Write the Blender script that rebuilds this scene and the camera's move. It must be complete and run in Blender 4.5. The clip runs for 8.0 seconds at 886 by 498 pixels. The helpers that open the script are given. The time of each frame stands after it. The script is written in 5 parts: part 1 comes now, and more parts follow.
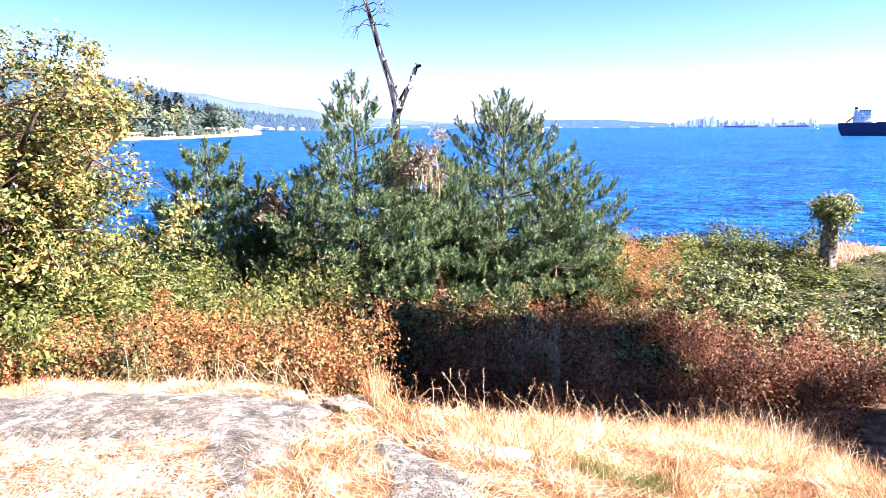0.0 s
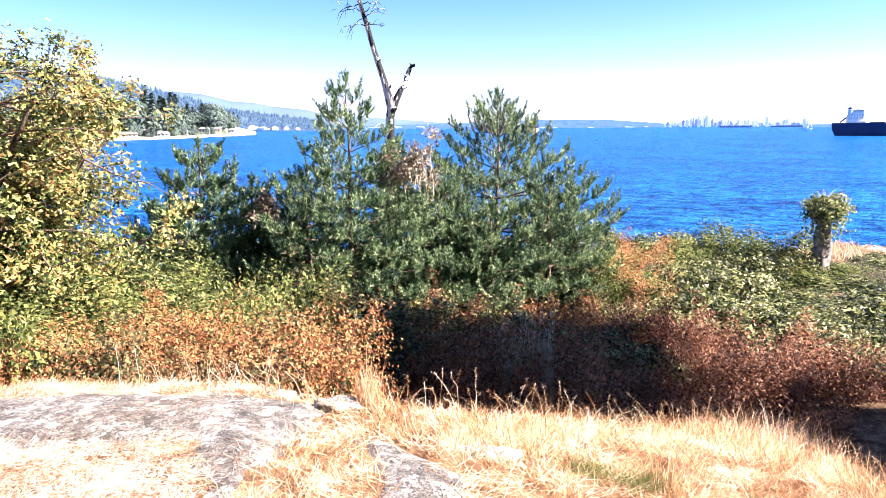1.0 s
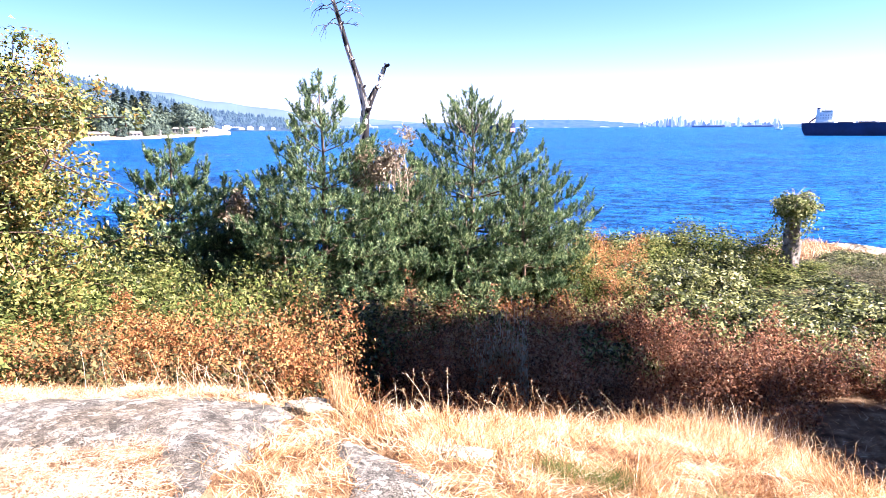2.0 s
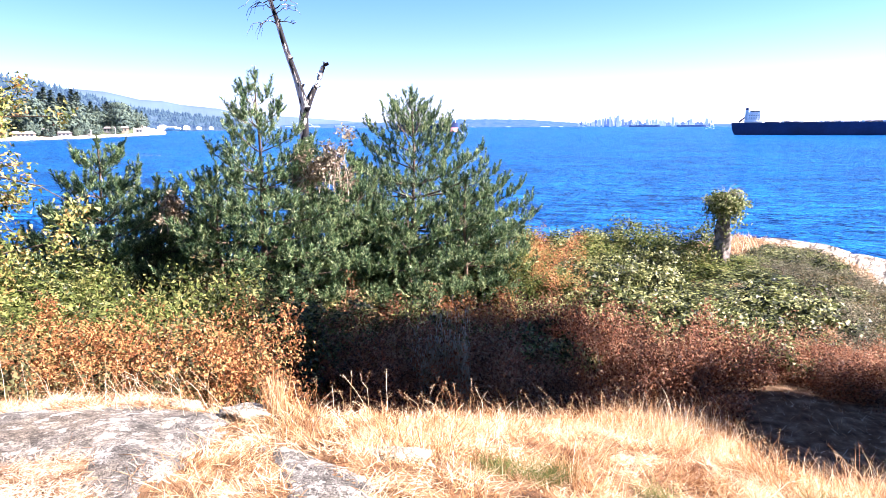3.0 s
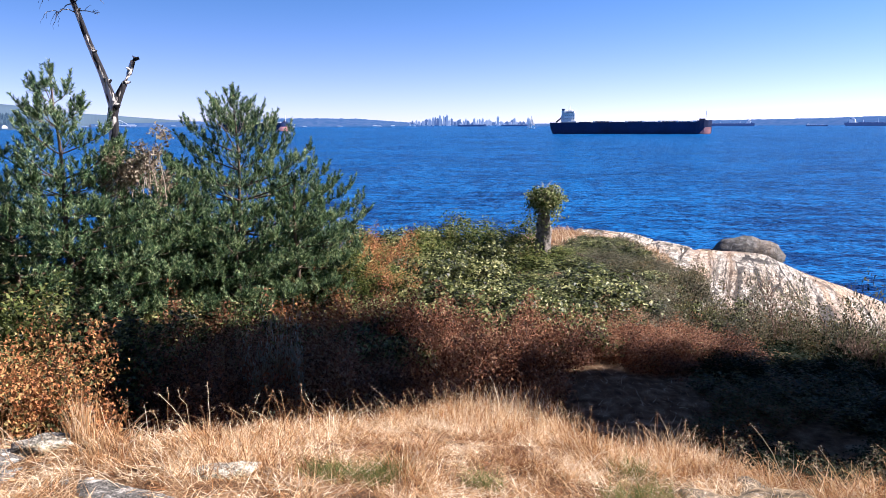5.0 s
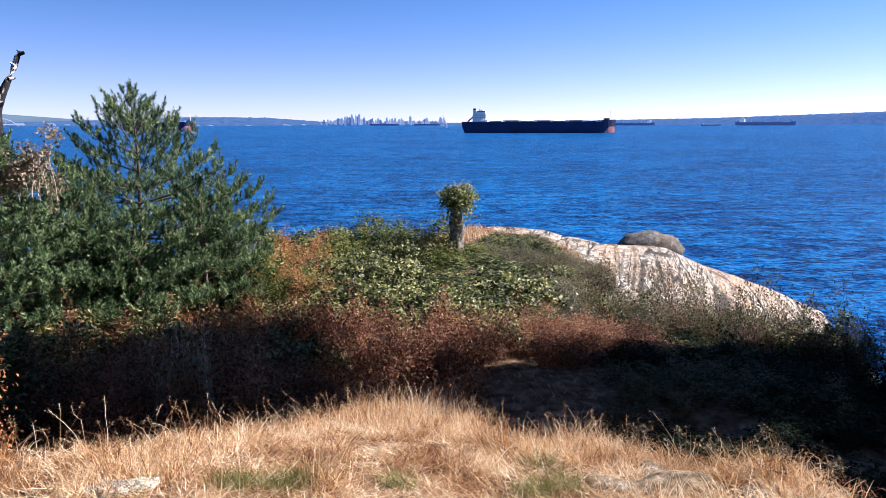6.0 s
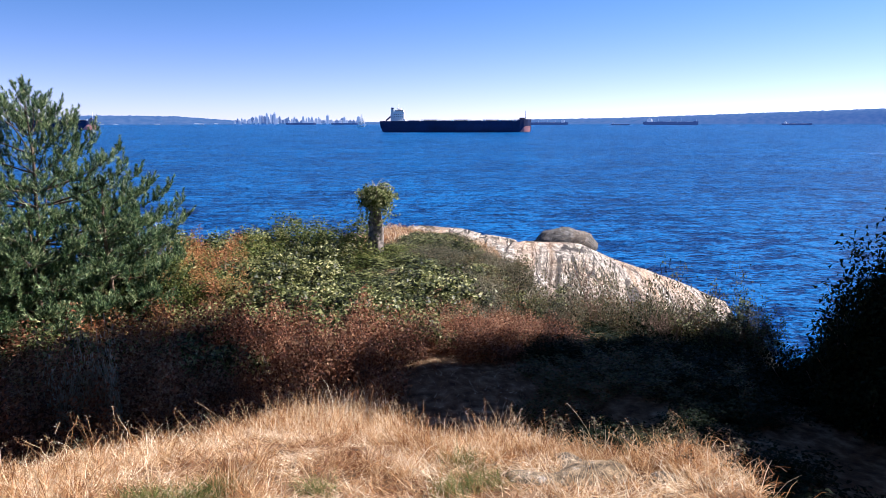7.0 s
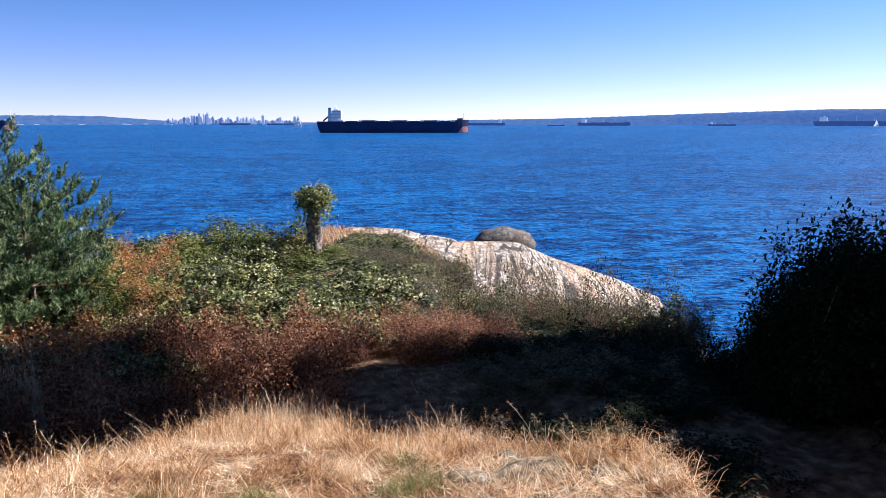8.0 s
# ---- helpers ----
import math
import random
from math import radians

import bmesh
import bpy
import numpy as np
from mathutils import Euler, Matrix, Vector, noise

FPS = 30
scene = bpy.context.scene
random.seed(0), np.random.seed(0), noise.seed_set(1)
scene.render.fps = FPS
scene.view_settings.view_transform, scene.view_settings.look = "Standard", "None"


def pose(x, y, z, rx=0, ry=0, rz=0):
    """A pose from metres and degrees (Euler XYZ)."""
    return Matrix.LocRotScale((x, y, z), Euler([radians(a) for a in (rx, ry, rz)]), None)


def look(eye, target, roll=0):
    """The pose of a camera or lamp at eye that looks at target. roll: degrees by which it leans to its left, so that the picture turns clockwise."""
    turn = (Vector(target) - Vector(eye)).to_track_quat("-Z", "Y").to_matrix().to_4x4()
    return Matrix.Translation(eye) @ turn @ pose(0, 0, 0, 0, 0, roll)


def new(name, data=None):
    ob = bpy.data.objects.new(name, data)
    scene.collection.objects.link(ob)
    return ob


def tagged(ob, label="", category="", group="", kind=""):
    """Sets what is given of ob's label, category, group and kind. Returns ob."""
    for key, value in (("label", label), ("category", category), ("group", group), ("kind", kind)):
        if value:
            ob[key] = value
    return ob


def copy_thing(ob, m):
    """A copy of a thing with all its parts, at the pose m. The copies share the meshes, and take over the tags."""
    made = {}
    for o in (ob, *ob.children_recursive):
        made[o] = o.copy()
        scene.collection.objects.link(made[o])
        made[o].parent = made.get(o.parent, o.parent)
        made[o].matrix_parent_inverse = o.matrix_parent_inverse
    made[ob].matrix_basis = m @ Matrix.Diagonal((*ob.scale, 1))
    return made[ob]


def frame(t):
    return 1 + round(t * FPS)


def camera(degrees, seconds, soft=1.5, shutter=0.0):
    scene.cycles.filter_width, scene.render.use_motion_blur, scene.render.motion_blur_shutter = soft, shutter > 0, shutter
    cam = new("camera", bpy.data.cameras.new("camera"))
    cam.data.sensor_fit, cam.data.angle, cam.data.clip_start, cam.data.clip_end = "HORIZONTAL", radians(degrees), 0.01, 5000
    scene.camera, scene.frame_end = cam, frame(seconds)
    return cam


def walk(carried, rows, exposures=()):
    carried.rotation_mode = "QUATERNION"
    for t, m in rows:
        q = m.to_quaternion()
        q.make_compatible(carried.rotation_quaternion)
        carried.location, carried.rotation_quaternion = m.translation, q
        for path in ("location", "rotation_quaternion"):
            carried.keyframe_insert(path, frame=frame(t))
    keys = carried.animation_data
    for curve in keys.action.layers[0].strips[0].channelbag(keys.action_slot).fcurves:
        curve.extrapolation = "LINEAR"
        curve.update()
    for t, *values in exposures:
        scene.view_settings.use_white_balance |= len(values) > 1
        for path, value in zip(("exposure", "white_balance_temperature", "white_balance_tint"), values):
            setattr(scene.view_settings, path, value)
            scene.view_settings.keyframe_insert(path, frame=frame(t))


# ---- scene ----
# The camera: a slow pan to the right from a standing place on a coastal bluff.
EYE = 1.55
SEA = -11.0
PATH = [
    (0.0, 0.0, 0.0, 0.0, 0.0, -10.2, -0.35),
    (0.5, 0.006, 0.003, -0.001, -0.22, -10.2, -0.33),
    (1.0, 0.019, 0.006, -0.002, -0.41, -10.21, -0.33),
    (1.5, 0.036, 0.010, -0.003, -0.94, -10.2, -0.34),
    (1.7, 0.044, 0.012, -0.003, -1.39, -10.21, -0.33),
    (2.8, 0.092, 0.019, -0.003, -6.05, -10.28, -0.31),
    (3.0, 0.101, 0.020, -0.003, -7.11, -10.29, -0.30),
    (3.5, 0.121, 0.020, -0.001, -10.06, -10.32, -0.29),
    (4.0, 0.143, 0.019, -0.001, -13.4, -10.33, -0.25),
    (4.5, 0.163, 0.014, 0.001, -17.06, -10.36, -0.21),
    (4.7, 0.170, 0.011, 0.002, -18.66, -10.38, -0.20),
    (5.8, 0.206, -0.006, 0.008, -26.76, -10.47, -0.14),
    (6.0, 0.213, -0.008, 0.008, -28.22, -10.49, -0.13),
    (6.5, 0.232, -0.006, 0.008, -31.85, -10.53, -0.07),
    (7.0, 0.241, -0.002, 0.008, -35.01, -10.56, -0.02),
    (7.5, 0.249, 0.004, 0.006, -37.67, -10.55, 0.01),
    (8.0, 0.258, 0.008, 0.005, -40.14, -10.52, 0.04),
]
cam = camera(66.17, 8.0, soft=0.45)
walk(cam, [(t, pose(x, y, EYE + z, 0, 0, yaw) @ pose(0, 0, 0, 90 + pitch, 0, 0) @ pose(0, 0, 0, 0, 0, roll)) for t, x, y, z, yaw, pitch, roll in PATH],
     exposures=[(0.0, 3.09, 5530, 24), (1.5, 3.06, 5530, 24), (3.0, 2.96, 5480, 24), (3.6, 2.56, 5430, 23), (4.2, 2.12, 5500, 23), (4.7, 1.93, 5340, 19), (6.0, 1.80, 5320, 18), (8.0, 1.75, 5280, 18)])

# Daylight: one sun from the right, a clear sky.
SUN_AZ, SUN_EL = radians(98), radians(37)
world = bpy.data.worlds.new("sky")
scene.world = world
world.use_nodes = True
wn = world.node_tree.nodes
sky = wn.new("ShaderNodeTexSky")
sky.sky_type, sky.sun_disc = "NISHITA", False
sky.sun_elevation, sky.sun_rotation = SUN_EL, SUN_AZ
sky.air_density, sky.dust_density, sky.ozone_density, sky.altitude = 0.45, 0.1, 1.0, 0
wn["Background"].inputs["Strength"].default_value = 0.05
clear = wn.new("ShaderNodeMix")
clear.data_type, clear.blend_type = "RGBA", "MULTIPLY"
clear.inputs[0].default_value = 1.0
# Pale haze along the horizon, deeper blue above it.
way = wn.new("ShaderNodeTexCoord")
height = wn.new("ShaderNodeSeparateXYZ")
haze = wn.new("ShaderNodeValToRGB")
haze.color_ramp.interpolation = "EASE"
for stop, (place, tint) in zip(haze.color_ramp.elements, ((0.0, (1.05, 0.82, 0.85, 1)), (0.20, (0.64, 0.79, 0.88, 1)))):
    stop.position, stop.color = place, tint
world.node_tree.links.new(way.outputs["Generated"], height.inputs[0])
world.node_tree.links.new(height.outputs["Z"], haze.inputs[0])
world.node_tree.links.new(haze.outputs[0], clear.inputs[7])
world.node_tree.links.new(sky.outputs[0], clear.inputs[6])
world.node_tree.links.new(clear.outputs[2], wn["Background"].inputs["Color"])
lamp = bpy.data.lights.new("sun", "SUN")
lamp.energy, lamp.angle, lamp.color = 5.0, radians(0.5), (1.0, 0.83, 0.62)
sun = new("sun", lamp)
sun_dir = Vector((math.sin(SUN_AZ) * math.cos(SUN_EL), math.cos(SUN_AZ) * math.cos(SUN_EL), math.sin(SUN_EL)))
sun.matrix_world = look(sun_dir * 60, (0, 0, 0))


# ---- materials ----
def shader(name, rough=0.8, spec=0.3):
    m = bpy.data.materials.new(name)
    m.use_nodes = True
    b = m.node_tree.nodes["Principled BSDF"]
    b.inputs["Roughness"].default_value = rough
    b.inputs["Specular IOR Level"].default_value = spec
    return m, m.node_tree.nodes, m.node_tree.links, b


def ramp(nodes, stops):
    r = nodes.new("ShaderNodeValToRGB")
    while len(r.color_ramp.elements) < len(stops):
        r.color_ramp.elements.new(0.5)
    for e, (p, c) in zip(r.color_ramp.elements, stops):
        e.position, e.color = p, (*c, 1)
    return r


def noise_node(nodes, links, coord, scale, detail=4, rough=0.55):
    n = nodes.new("ShaderNodeTexNoise")
    n.inputs["Scale"].default_value, n.inputs["Detail"].default_value, n.inputs["Roughness"].default_value = scale, detail, rough
    links.new(coord, n.inputs["Vector"])
    return n


def mixed(nodes, links, kind, fac, a, b):
    x = nodes.new("ShaderNodeMix")
    x.data_type, x.blend_type = "RGBA", kind
    for socket, value in ((x.inputs[0], fac), (x.inputs[6], a), (x.inputs[7], b)):
        if isinstance(value, (int, float)):
            socket.default_value = value
        elif isinstance(value, tuple):
            socket.default_value = (*value, 1)
        else:
            links.new(value, socket)
    return x.outputs[2]


def bump(nodes, links, bsdf, height, strength, distance):
    b = nodes.new("ShaderNodeBump")
    b.inputs["Strength"].default_value, b.inputs["Distance"].default_value = strength, distance
    links.new(height, b.inputs["Height"])
    links.new(b.outputs[0], bsdf.inputs["Normal"])
    return b


def plain(name, colour, rough=0.6, spread=0.12, scale=3.0, metal=0.0, relief=0.3):
    """A painted, woody or stony surface with soft variation at two sizes."""
    m, n, l, b = shader(name, rough)
    b.inputs["Metallic"].default_value = metal
    co = n.new("ShaderNodeTexCoord").outputs["Object"]
    a, c = noise_node(n, l, co, scale), noise_node(n, l, co, scale * 9)
    lo, hi = tuple(v * (1 - spread * 2) for v in colour), tuple(min(1, v * (1 + spread * 2)) for v in colour)
    r = ramp(n, [(0.3, lo), (0.7, hi)])
    l.new(a.outputs["Fac"], r.inputs[0])
    l.new(mixed(n, l, "OVERLAY", 0.35, r.outputs[0], c.outputs["Fac"]), b.inputs["Base Color"])
    bump(n, l, b, c.outputs["Fac"], relief, 0.02)
    return m


def leafy(name, colours, translucent=0.3, rough=0.6, spec=0.15, patch=0.8, sway=1.3):
    """Foliage: each leaf its own tint, drifting over the plant, letting some light through."""
    m, n, l, b = shader(name, rough, spec)
    geo = n.new("ShaderNodeNewGeometry")
    co = geo.outputs["Position"]
    drift = noise_node(n, l, co, patch, 2)
    k = n.new("ShaderNodeMath")
    k.operation = "MULTIPLY_ADD"
    l.new(drift.outputs["Fac"], k.inputs[0])
    k.inputs[1].default_value = sway
    sub = n.new("ShaderNodeMath")
    sub.operation = "MULTIPLY_ADD"
    l.new(geo.outputs["Random Per Island"], sub.inputs[0])
    sub.inputs[1].default_value, sub.inputs[2].default_value = 1.05, -0.025 - sway / 2
    l.new(sub.outputs[0], k.inputs[2])
    r = ramp(n, [(i / max(1, len(colours) - 1), c) for i, c in enumerate(colours)])
    l.new(k.outputs[0], r.inputs[0])
    l.new(r.outputs[0], b.inputs["Base Color"])
    t = n.new("ShaderNodeBsdfTranslucent")
    l.new(r.outputs[0], t.inputs["Color"])
    x = n.new("ShaderNodeMixShader")
    x.inputs[0].default_value = translucent
    l.new(b.outputs[0], x.inputs[1])
    l.new(t.outputs[0], x.inputs[2])
    l.new(x.outputs[0], n["Material Output"].inputs["Surface"])
    return m


def make_ground():
    m, n, l, b = shader("dry_turf", 0.95, 0.1)
    co = n.new("ShaderNodeTexCoord").outputs["Object"]
    big, mid, fine = noise_node(n, l, co, 0.7, 5), noise_node(n, l, co, 6, 5), noise_node(n, l, co, 70, 4)
    soil = ramp(n, [(0.3, (0.06, 0.036, 0.021)), (0.5, (0.18, 0.115, 0.066)), (0.75, (0.37, 0.28, 0.18))])
    l.new(mid.outputs["Fac"], soil.inputs[0])
    warm = ramp(n, [(0.35, (0.75, 0.62, 0.50)), (0.65, (1.0, 1.0, 1.0))])
    l.new(big.outputs["Fac"], warm.inputs[0])
    c = mixed(n, l, "MULTIPLY", 0.8, soil.outputs[0], warm.outputs[0])
    l.new(mixed(n, l, "OVERLAY", 0.6, c, fine.outputs["Fac"]), b.inputs["Base Color"])
    bump(n, l, b, fine.outputs["Fac"], 0.8, 0.03)
    return m


def make_granite(name, light, dark, stain, lichen=0.5, size=1.0, cracks=0.0, relief=0.06, cover=0.55):
    m, n, l, b = shader(name, 0.9, 0.2)
    co = n.new("ShaderNodeTexCoord").outputs["Object"]
    big, mid, fine = noise_node(n, l, co, 0.5 * size, 6, 0.6), noise_node(n, l, co, 3.5 * size, 6, 0.65), noise_node(n, l, co, 60 * size, 3)
    base = ramp(n, [(0.32, dark), (0.55, tuple((p + q) / 2 for p, q in zip(light, dark))), (0.7, light)])
    l.new(mid.outputs["Fac"], base.inputs[0])
    patch = ramp(n, [(0.48, (0, 0, 0)), (0.6, (1, 1, 1))])
    l.new(big.outputs["Fac"], patch.inputs[0])
    c = mixed(n, l, "MIX", patch.outputs[0], base.outputs[0], mixed(n, l, "MULTIPLY", 0.75, base.outputs[0], stain))
    spots = noise_node(n, l, co, 4.5 * size, 7, 0.72)
    crust = ramp(n, [(cover, (0, 0, 0)), (cover + 0.05, (lichen, lichen, lichen))])
    l.new(spots.outputs["Fac"], crust.inputs[0])
    c = mixed(n, l, "MIX", crust.outputs[0], c, (0.375, 0.360, 0.330))
    if cracks:
        along = n.new("ShaderNodeMapping")
        along.vector_type = "TEXTURE"
        along.inputs["Rotation"].default_value = (0, 0, radians(47))
        along.inputs["Scale"].default_value = (14.0, 0.9, 4.0)
        l.new(mixed(n, l, "LINEAR_LIGHT", 0.12, co, mid.outputs["Color"]), along.inputs["Vector"])
        for size_of, wide, depth in ((0.9, 0.04, cracks), (2.2, 0.05, cracks), (4.5, 0.06, cracks * 0.7)):
            cell = n.new("ShaderNodeTexVoronoi")
            cell.feature = "DISTANCE_TO_EDGE"
            cell.inputs["Scale"].default_value = size_of
            l.new(along.outputs[0], cell.inputs["Vector"])
            gap = ramp(n, [(0.0, (1, 1, 1)), (wide * 0.7, (0.95, 0.95, 0.95)), (wide, (0, 0, 0))])
            l.new(cell.outputs["Distance"], gap.inputs[0])
            breaks = ramp(n, [(0.40, (0, 0, 0)), (0.48, (depth, depth, depth))])
            l.new(noise_node(n, l, co, 0.35 * size_of, 3).outputs["Fac"], breaks.inputs[0])
            c = mixed(n, l, "MIX", mixed(n, l, "MULTIPLY", 1.0, gap.outputs[0], breaks.outputs[0]), c, (0.018, 0.016, 0.015))
        moss = ramp(n, [(0.52, (0, 0, 0)), (0.57, (0.9, 0.9, 0.9))])
        l.new(noise_node(n, l, co, 6.5, 8, 0.78).outputs["Fac"], moss.inputs[0])
        c = mixed(n, l, "MIX", moss.outputs[0], c, (0.07, 0.062, 0.05))
        rust = ramp(n, [(0.50, (0, 0, 0)), (0.64, (0.65 * cracks ** 3,) * 3)])
        l.new(noise_node(n, l, along.outputs[0], 0.55, 5, 0.6).outputs["Fac"], rust.inputs[0])
        c = mixed(n, l, "MIX", rust.outputs[0], c, (0.30, 0.20, 0.12))
    crumb = ramp(n, [(0.36, (0.10, 0.10, 0.10)), (0.50, (0.48, 0.48, 0.48)), (0.64, (0.92, 0.92, 0.92))])
    l.new(noise_node(n, l, co, 15 * size, 6, 0.7).outputs["Fac"], crumb.inputs[0])
    c = mixed(n, l, "OVERLAY", 0.7, c, crumb.outputs[0])
    speck = ramp(n, [(0.35, (0.12, 0.12, 0.12)), (0.62, (0.85, 0.85, 0.85))])
    l.new(fine.outputs["Fac"], speck.inputs[0])
    l.new(mixed(n, l, "OVERLAY", 0.75, c, speck.outputs[0]), b.inputs["Base Color"])
    h = mixed(n, l, "MIX", 0.35, mid.outputs["Fac"], fine.outputs["Fac"])
    bump(n, l, b, h, 0.8, relief / size)
    return m


def make_water():
    m, n, l, b = shader("sea_water", 0.3, 0.008)
    b.inputs["IOR"].default_value = 1.33
    co = n.new("ShaderNodeTexCoord").outputs["Object"]
    turn = n.new("ShaderNodeMapping")
    turn.vector_type = "TEXTURE"
    turn.inputs["Rotation"].default_value = (0, 0, radians(-30))
    turn.inputs["Scale"].default_value = (0.80, 0.50, 1.0)
    l.new(co, turn.inputs["Vector"])
    v = turn.outputs[0]
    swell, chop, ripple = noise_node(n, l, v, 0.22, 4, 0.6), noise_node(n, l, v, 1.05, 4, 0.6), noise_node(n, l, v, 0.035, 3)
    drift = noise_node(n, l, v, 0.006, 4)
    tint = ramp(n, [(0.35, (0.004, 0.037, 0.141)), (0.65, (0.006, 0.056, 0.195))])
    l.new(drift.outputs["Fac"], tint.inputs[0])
    # Reflected light on wave facets and dark troughs, multiplied into the base colour.
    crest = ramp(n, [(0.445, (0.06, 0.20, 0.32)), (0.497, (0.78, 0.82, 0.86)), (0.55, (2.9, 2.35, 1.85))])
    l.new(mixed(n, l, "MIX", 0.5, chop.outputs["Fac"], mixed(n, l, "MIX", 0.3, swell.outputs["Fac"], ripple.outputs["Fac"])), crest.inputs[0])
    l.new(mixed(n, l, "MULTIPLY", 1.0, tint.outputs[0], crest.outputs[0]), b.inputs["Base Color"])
    h = mixed(n, l, "ADD", 0.5, mixed(n, l, "ADD", 0.5, swell.outputs["Fac"], chop.outputs["Fac"]), ripple.outputs["Fac"])
    bump(n, l, b, h, 1.0, 0.8)
    return m


def make_snag():
    """Silvered wood with dark shreds of bark still on it."""
    m, n, l, b = shader("peeling_dead_bark", 0.9, 0.15)
    co = n.new("ShaderNodeTexCoord").outputs["Object"]
    long = n.new("ShaderNodeMapping")
    long.inputs["Scale"].default_value = (1.0, 1.0, 0.35)
    l.new(co, long.inputs["Vector"])
    a, c = noise_node(n, l, long.outputs[0], 5.5, 5, 0.6), noise_node(n, l, long.outputs[0], 40, 4)
    r = ramp(n, [(0.45, (0.60, 0.58, 0.55)), (0.48, (0.18, 0.165, 0.15)), (0.50, (0.022, 0.022, 0.026))])
    side = n.new("ShaderNodeSeparateXYZ")
    l.new(n.new("ShaderNodeTexCoord").outputs["Normal"], side.inputs[0])
    k = n.new("ShaderNodeMath")
    k.operation = "MULTIPLY_ADD"
    k.inputs[1].default_value = 0.15
    l.new(side.outputs["X"], k.inputs[0])
    l.new(a.outputs["Fac"], k.inputs[2])
    l.new(k.outputs[0], r.inputs[0])
    l.new(mixed(n, l, "OVERLAY", 0.5, r.outputs[0], c.outputs["Fac"]), b.inputs["Base Color"])
    bump(n, l, b, mixed(n, l, "MIX", 0.5, a.outputs["Fac"], c.outputs["Fac"]), 1.0, 0.04)
    return m


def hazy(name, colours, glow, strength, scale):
    """A distant surface: the haze of the air before it is put in as its own glow."""
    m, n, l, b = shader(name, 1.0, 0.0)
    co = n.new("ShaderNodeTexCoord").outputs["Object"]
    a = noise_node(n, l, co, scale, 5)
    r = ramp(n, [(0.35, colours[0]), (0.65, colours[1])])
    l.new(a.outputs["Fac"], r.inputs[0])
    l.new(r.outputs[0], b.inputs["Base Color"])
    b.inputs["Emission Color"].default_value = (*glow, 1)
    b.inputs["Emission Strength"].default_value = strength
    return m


TURF = make_ground()
SLAB = make_granite("lichened_granite", (0.19, 0.182, 0.165), (0.04, 0.038, 0.034), (1.0, 0.88, 0.74), 0.85, 2.0, 0.0, 0.06, 0.55)
CLIFF = make_granite("sunlit_granite", (0.55, 0.515, 0.455), (0.15, 0.13, 0.105), (0.85, 0.72, 0.58), 0.3, 0.6, 1.0, 0.10)
STREAKED = make_granite("streaked_grey_granite", (0.17, 0.168, 0.165), (0.03, 0.03, 0.03), (0.6, 0.6, 0.6), 0.25, 1.5, 0.6)
WATER = make_water()
BARK = plain("grey_brown_bark", (0.128, 0.092, 0.068), 0.95, 0.25, 6, relief=0.8)
SNAG_WOOD = make_snag()
DEADWOOD = plain("weathered_dead_wood", (0.165, 0.145, 0.130), 0.9, 0.42, 7, relief=1.0)
IVY = leafy("ivy_leaves", [(0.068, 0.088, 0.027), (0.150, 0.184, 0.061), (0.272, 0.299, 0.122), (0.374, 0.374, 0.190)], 0.35, patch=4.0)
TWIG = plain("dry_twig", (0.176, 0.120, 0.088), 0.9, 0.25, 8)
PALE_TWIG = plain("bleached_twig", (0.360, 0.304, 0.240), 0.9, 0.2, 8)
NEEDLES = leafy("pine_needles", [(0.010, 0.028, 0.016), (0.044, 0.096, 0.044), (0.140, 0.218, 0.088), (0.40, 0.47, 0.24)], 0.22, 0.45, 0.3, patch=3.5)
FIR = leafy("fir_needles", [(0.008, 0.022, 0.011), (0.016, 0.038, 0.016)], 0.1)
GREEN = leafy("bramble_leaves", [(0.008, 0.013, 0.005), (0.038, 0.051, 0.015), (0.14, 0.165, 0.048), (0.40, 0.40, 0.17)], 0.3, 0.5, 0.25)
OLIVE = leafy("olive_leaves", [(0.020, 0.022, 0.011), (0.060, 0.064, 0.028), (0.15, 0.15, 0.065), (0.18, 0.10, 0.05)], 0.3, 0.6, 0.08)
LIME = leafy("yellow_green_leaves", [(0.018, 0.030, 0.008), (0.070, 0.098, 0.022), (0.155, 0.185, 0.048), (0.27, 0.26, 0.09)], 0.4, 0.6, 0.15)
RUST = leafy("rust_leaves", [(0.12, 0.050, 0.022), (0.32, 0.13, 0.050), (0.45, 0.225, 0.09), (0.34, 0.27, 0.10)], 0.3)
RED = leafy("red_brown_leaves", [(0.055, 0.027, 0.018), (0.155, 0.066, 0.036), (0.29, 0.128, 0.066), (0.38, 0.25, 0.145)], 0.3, 0.6, 0.15)
GREYLEAF = leafy("grey_green_leaves", [(0.018, 0.018, 0.012), (0.055, 0.058, 0.034), (0.16, 0.155, 0.095), (0.26, 0.235, 0.16)], 0.3)
# Pale leaf colours that stand for sunlight caught on bramble leaves.
PALE_LEAF = leafy("sunlit_pale_leaves", [(0.153, 0.159, 0.110), (0.275, 0.282, 0.220), (0.379, 0.379, 0.318)], 0.3)
# Near-black leaves: the depth of shade is put into their colour.
SHADE_EVERGREEN = leafy("shade_dark_evergreen_leaves", [(0.005, 0.010, 0.005), (0.008, 0.017, 0.007), (0.019, 0.028, 0.013)], 0.1, 0.7, 0.04)
AUTUMN = leafy("autumn_leaves", [(0.010, 0.020, 0.006), (0.060, 0.085, 0.020), (0.19, 0.215, 0.055), (0.34, 0.32, 0.11), (0.37, 0.20, 0.07)], 0.32, patch=2.2)
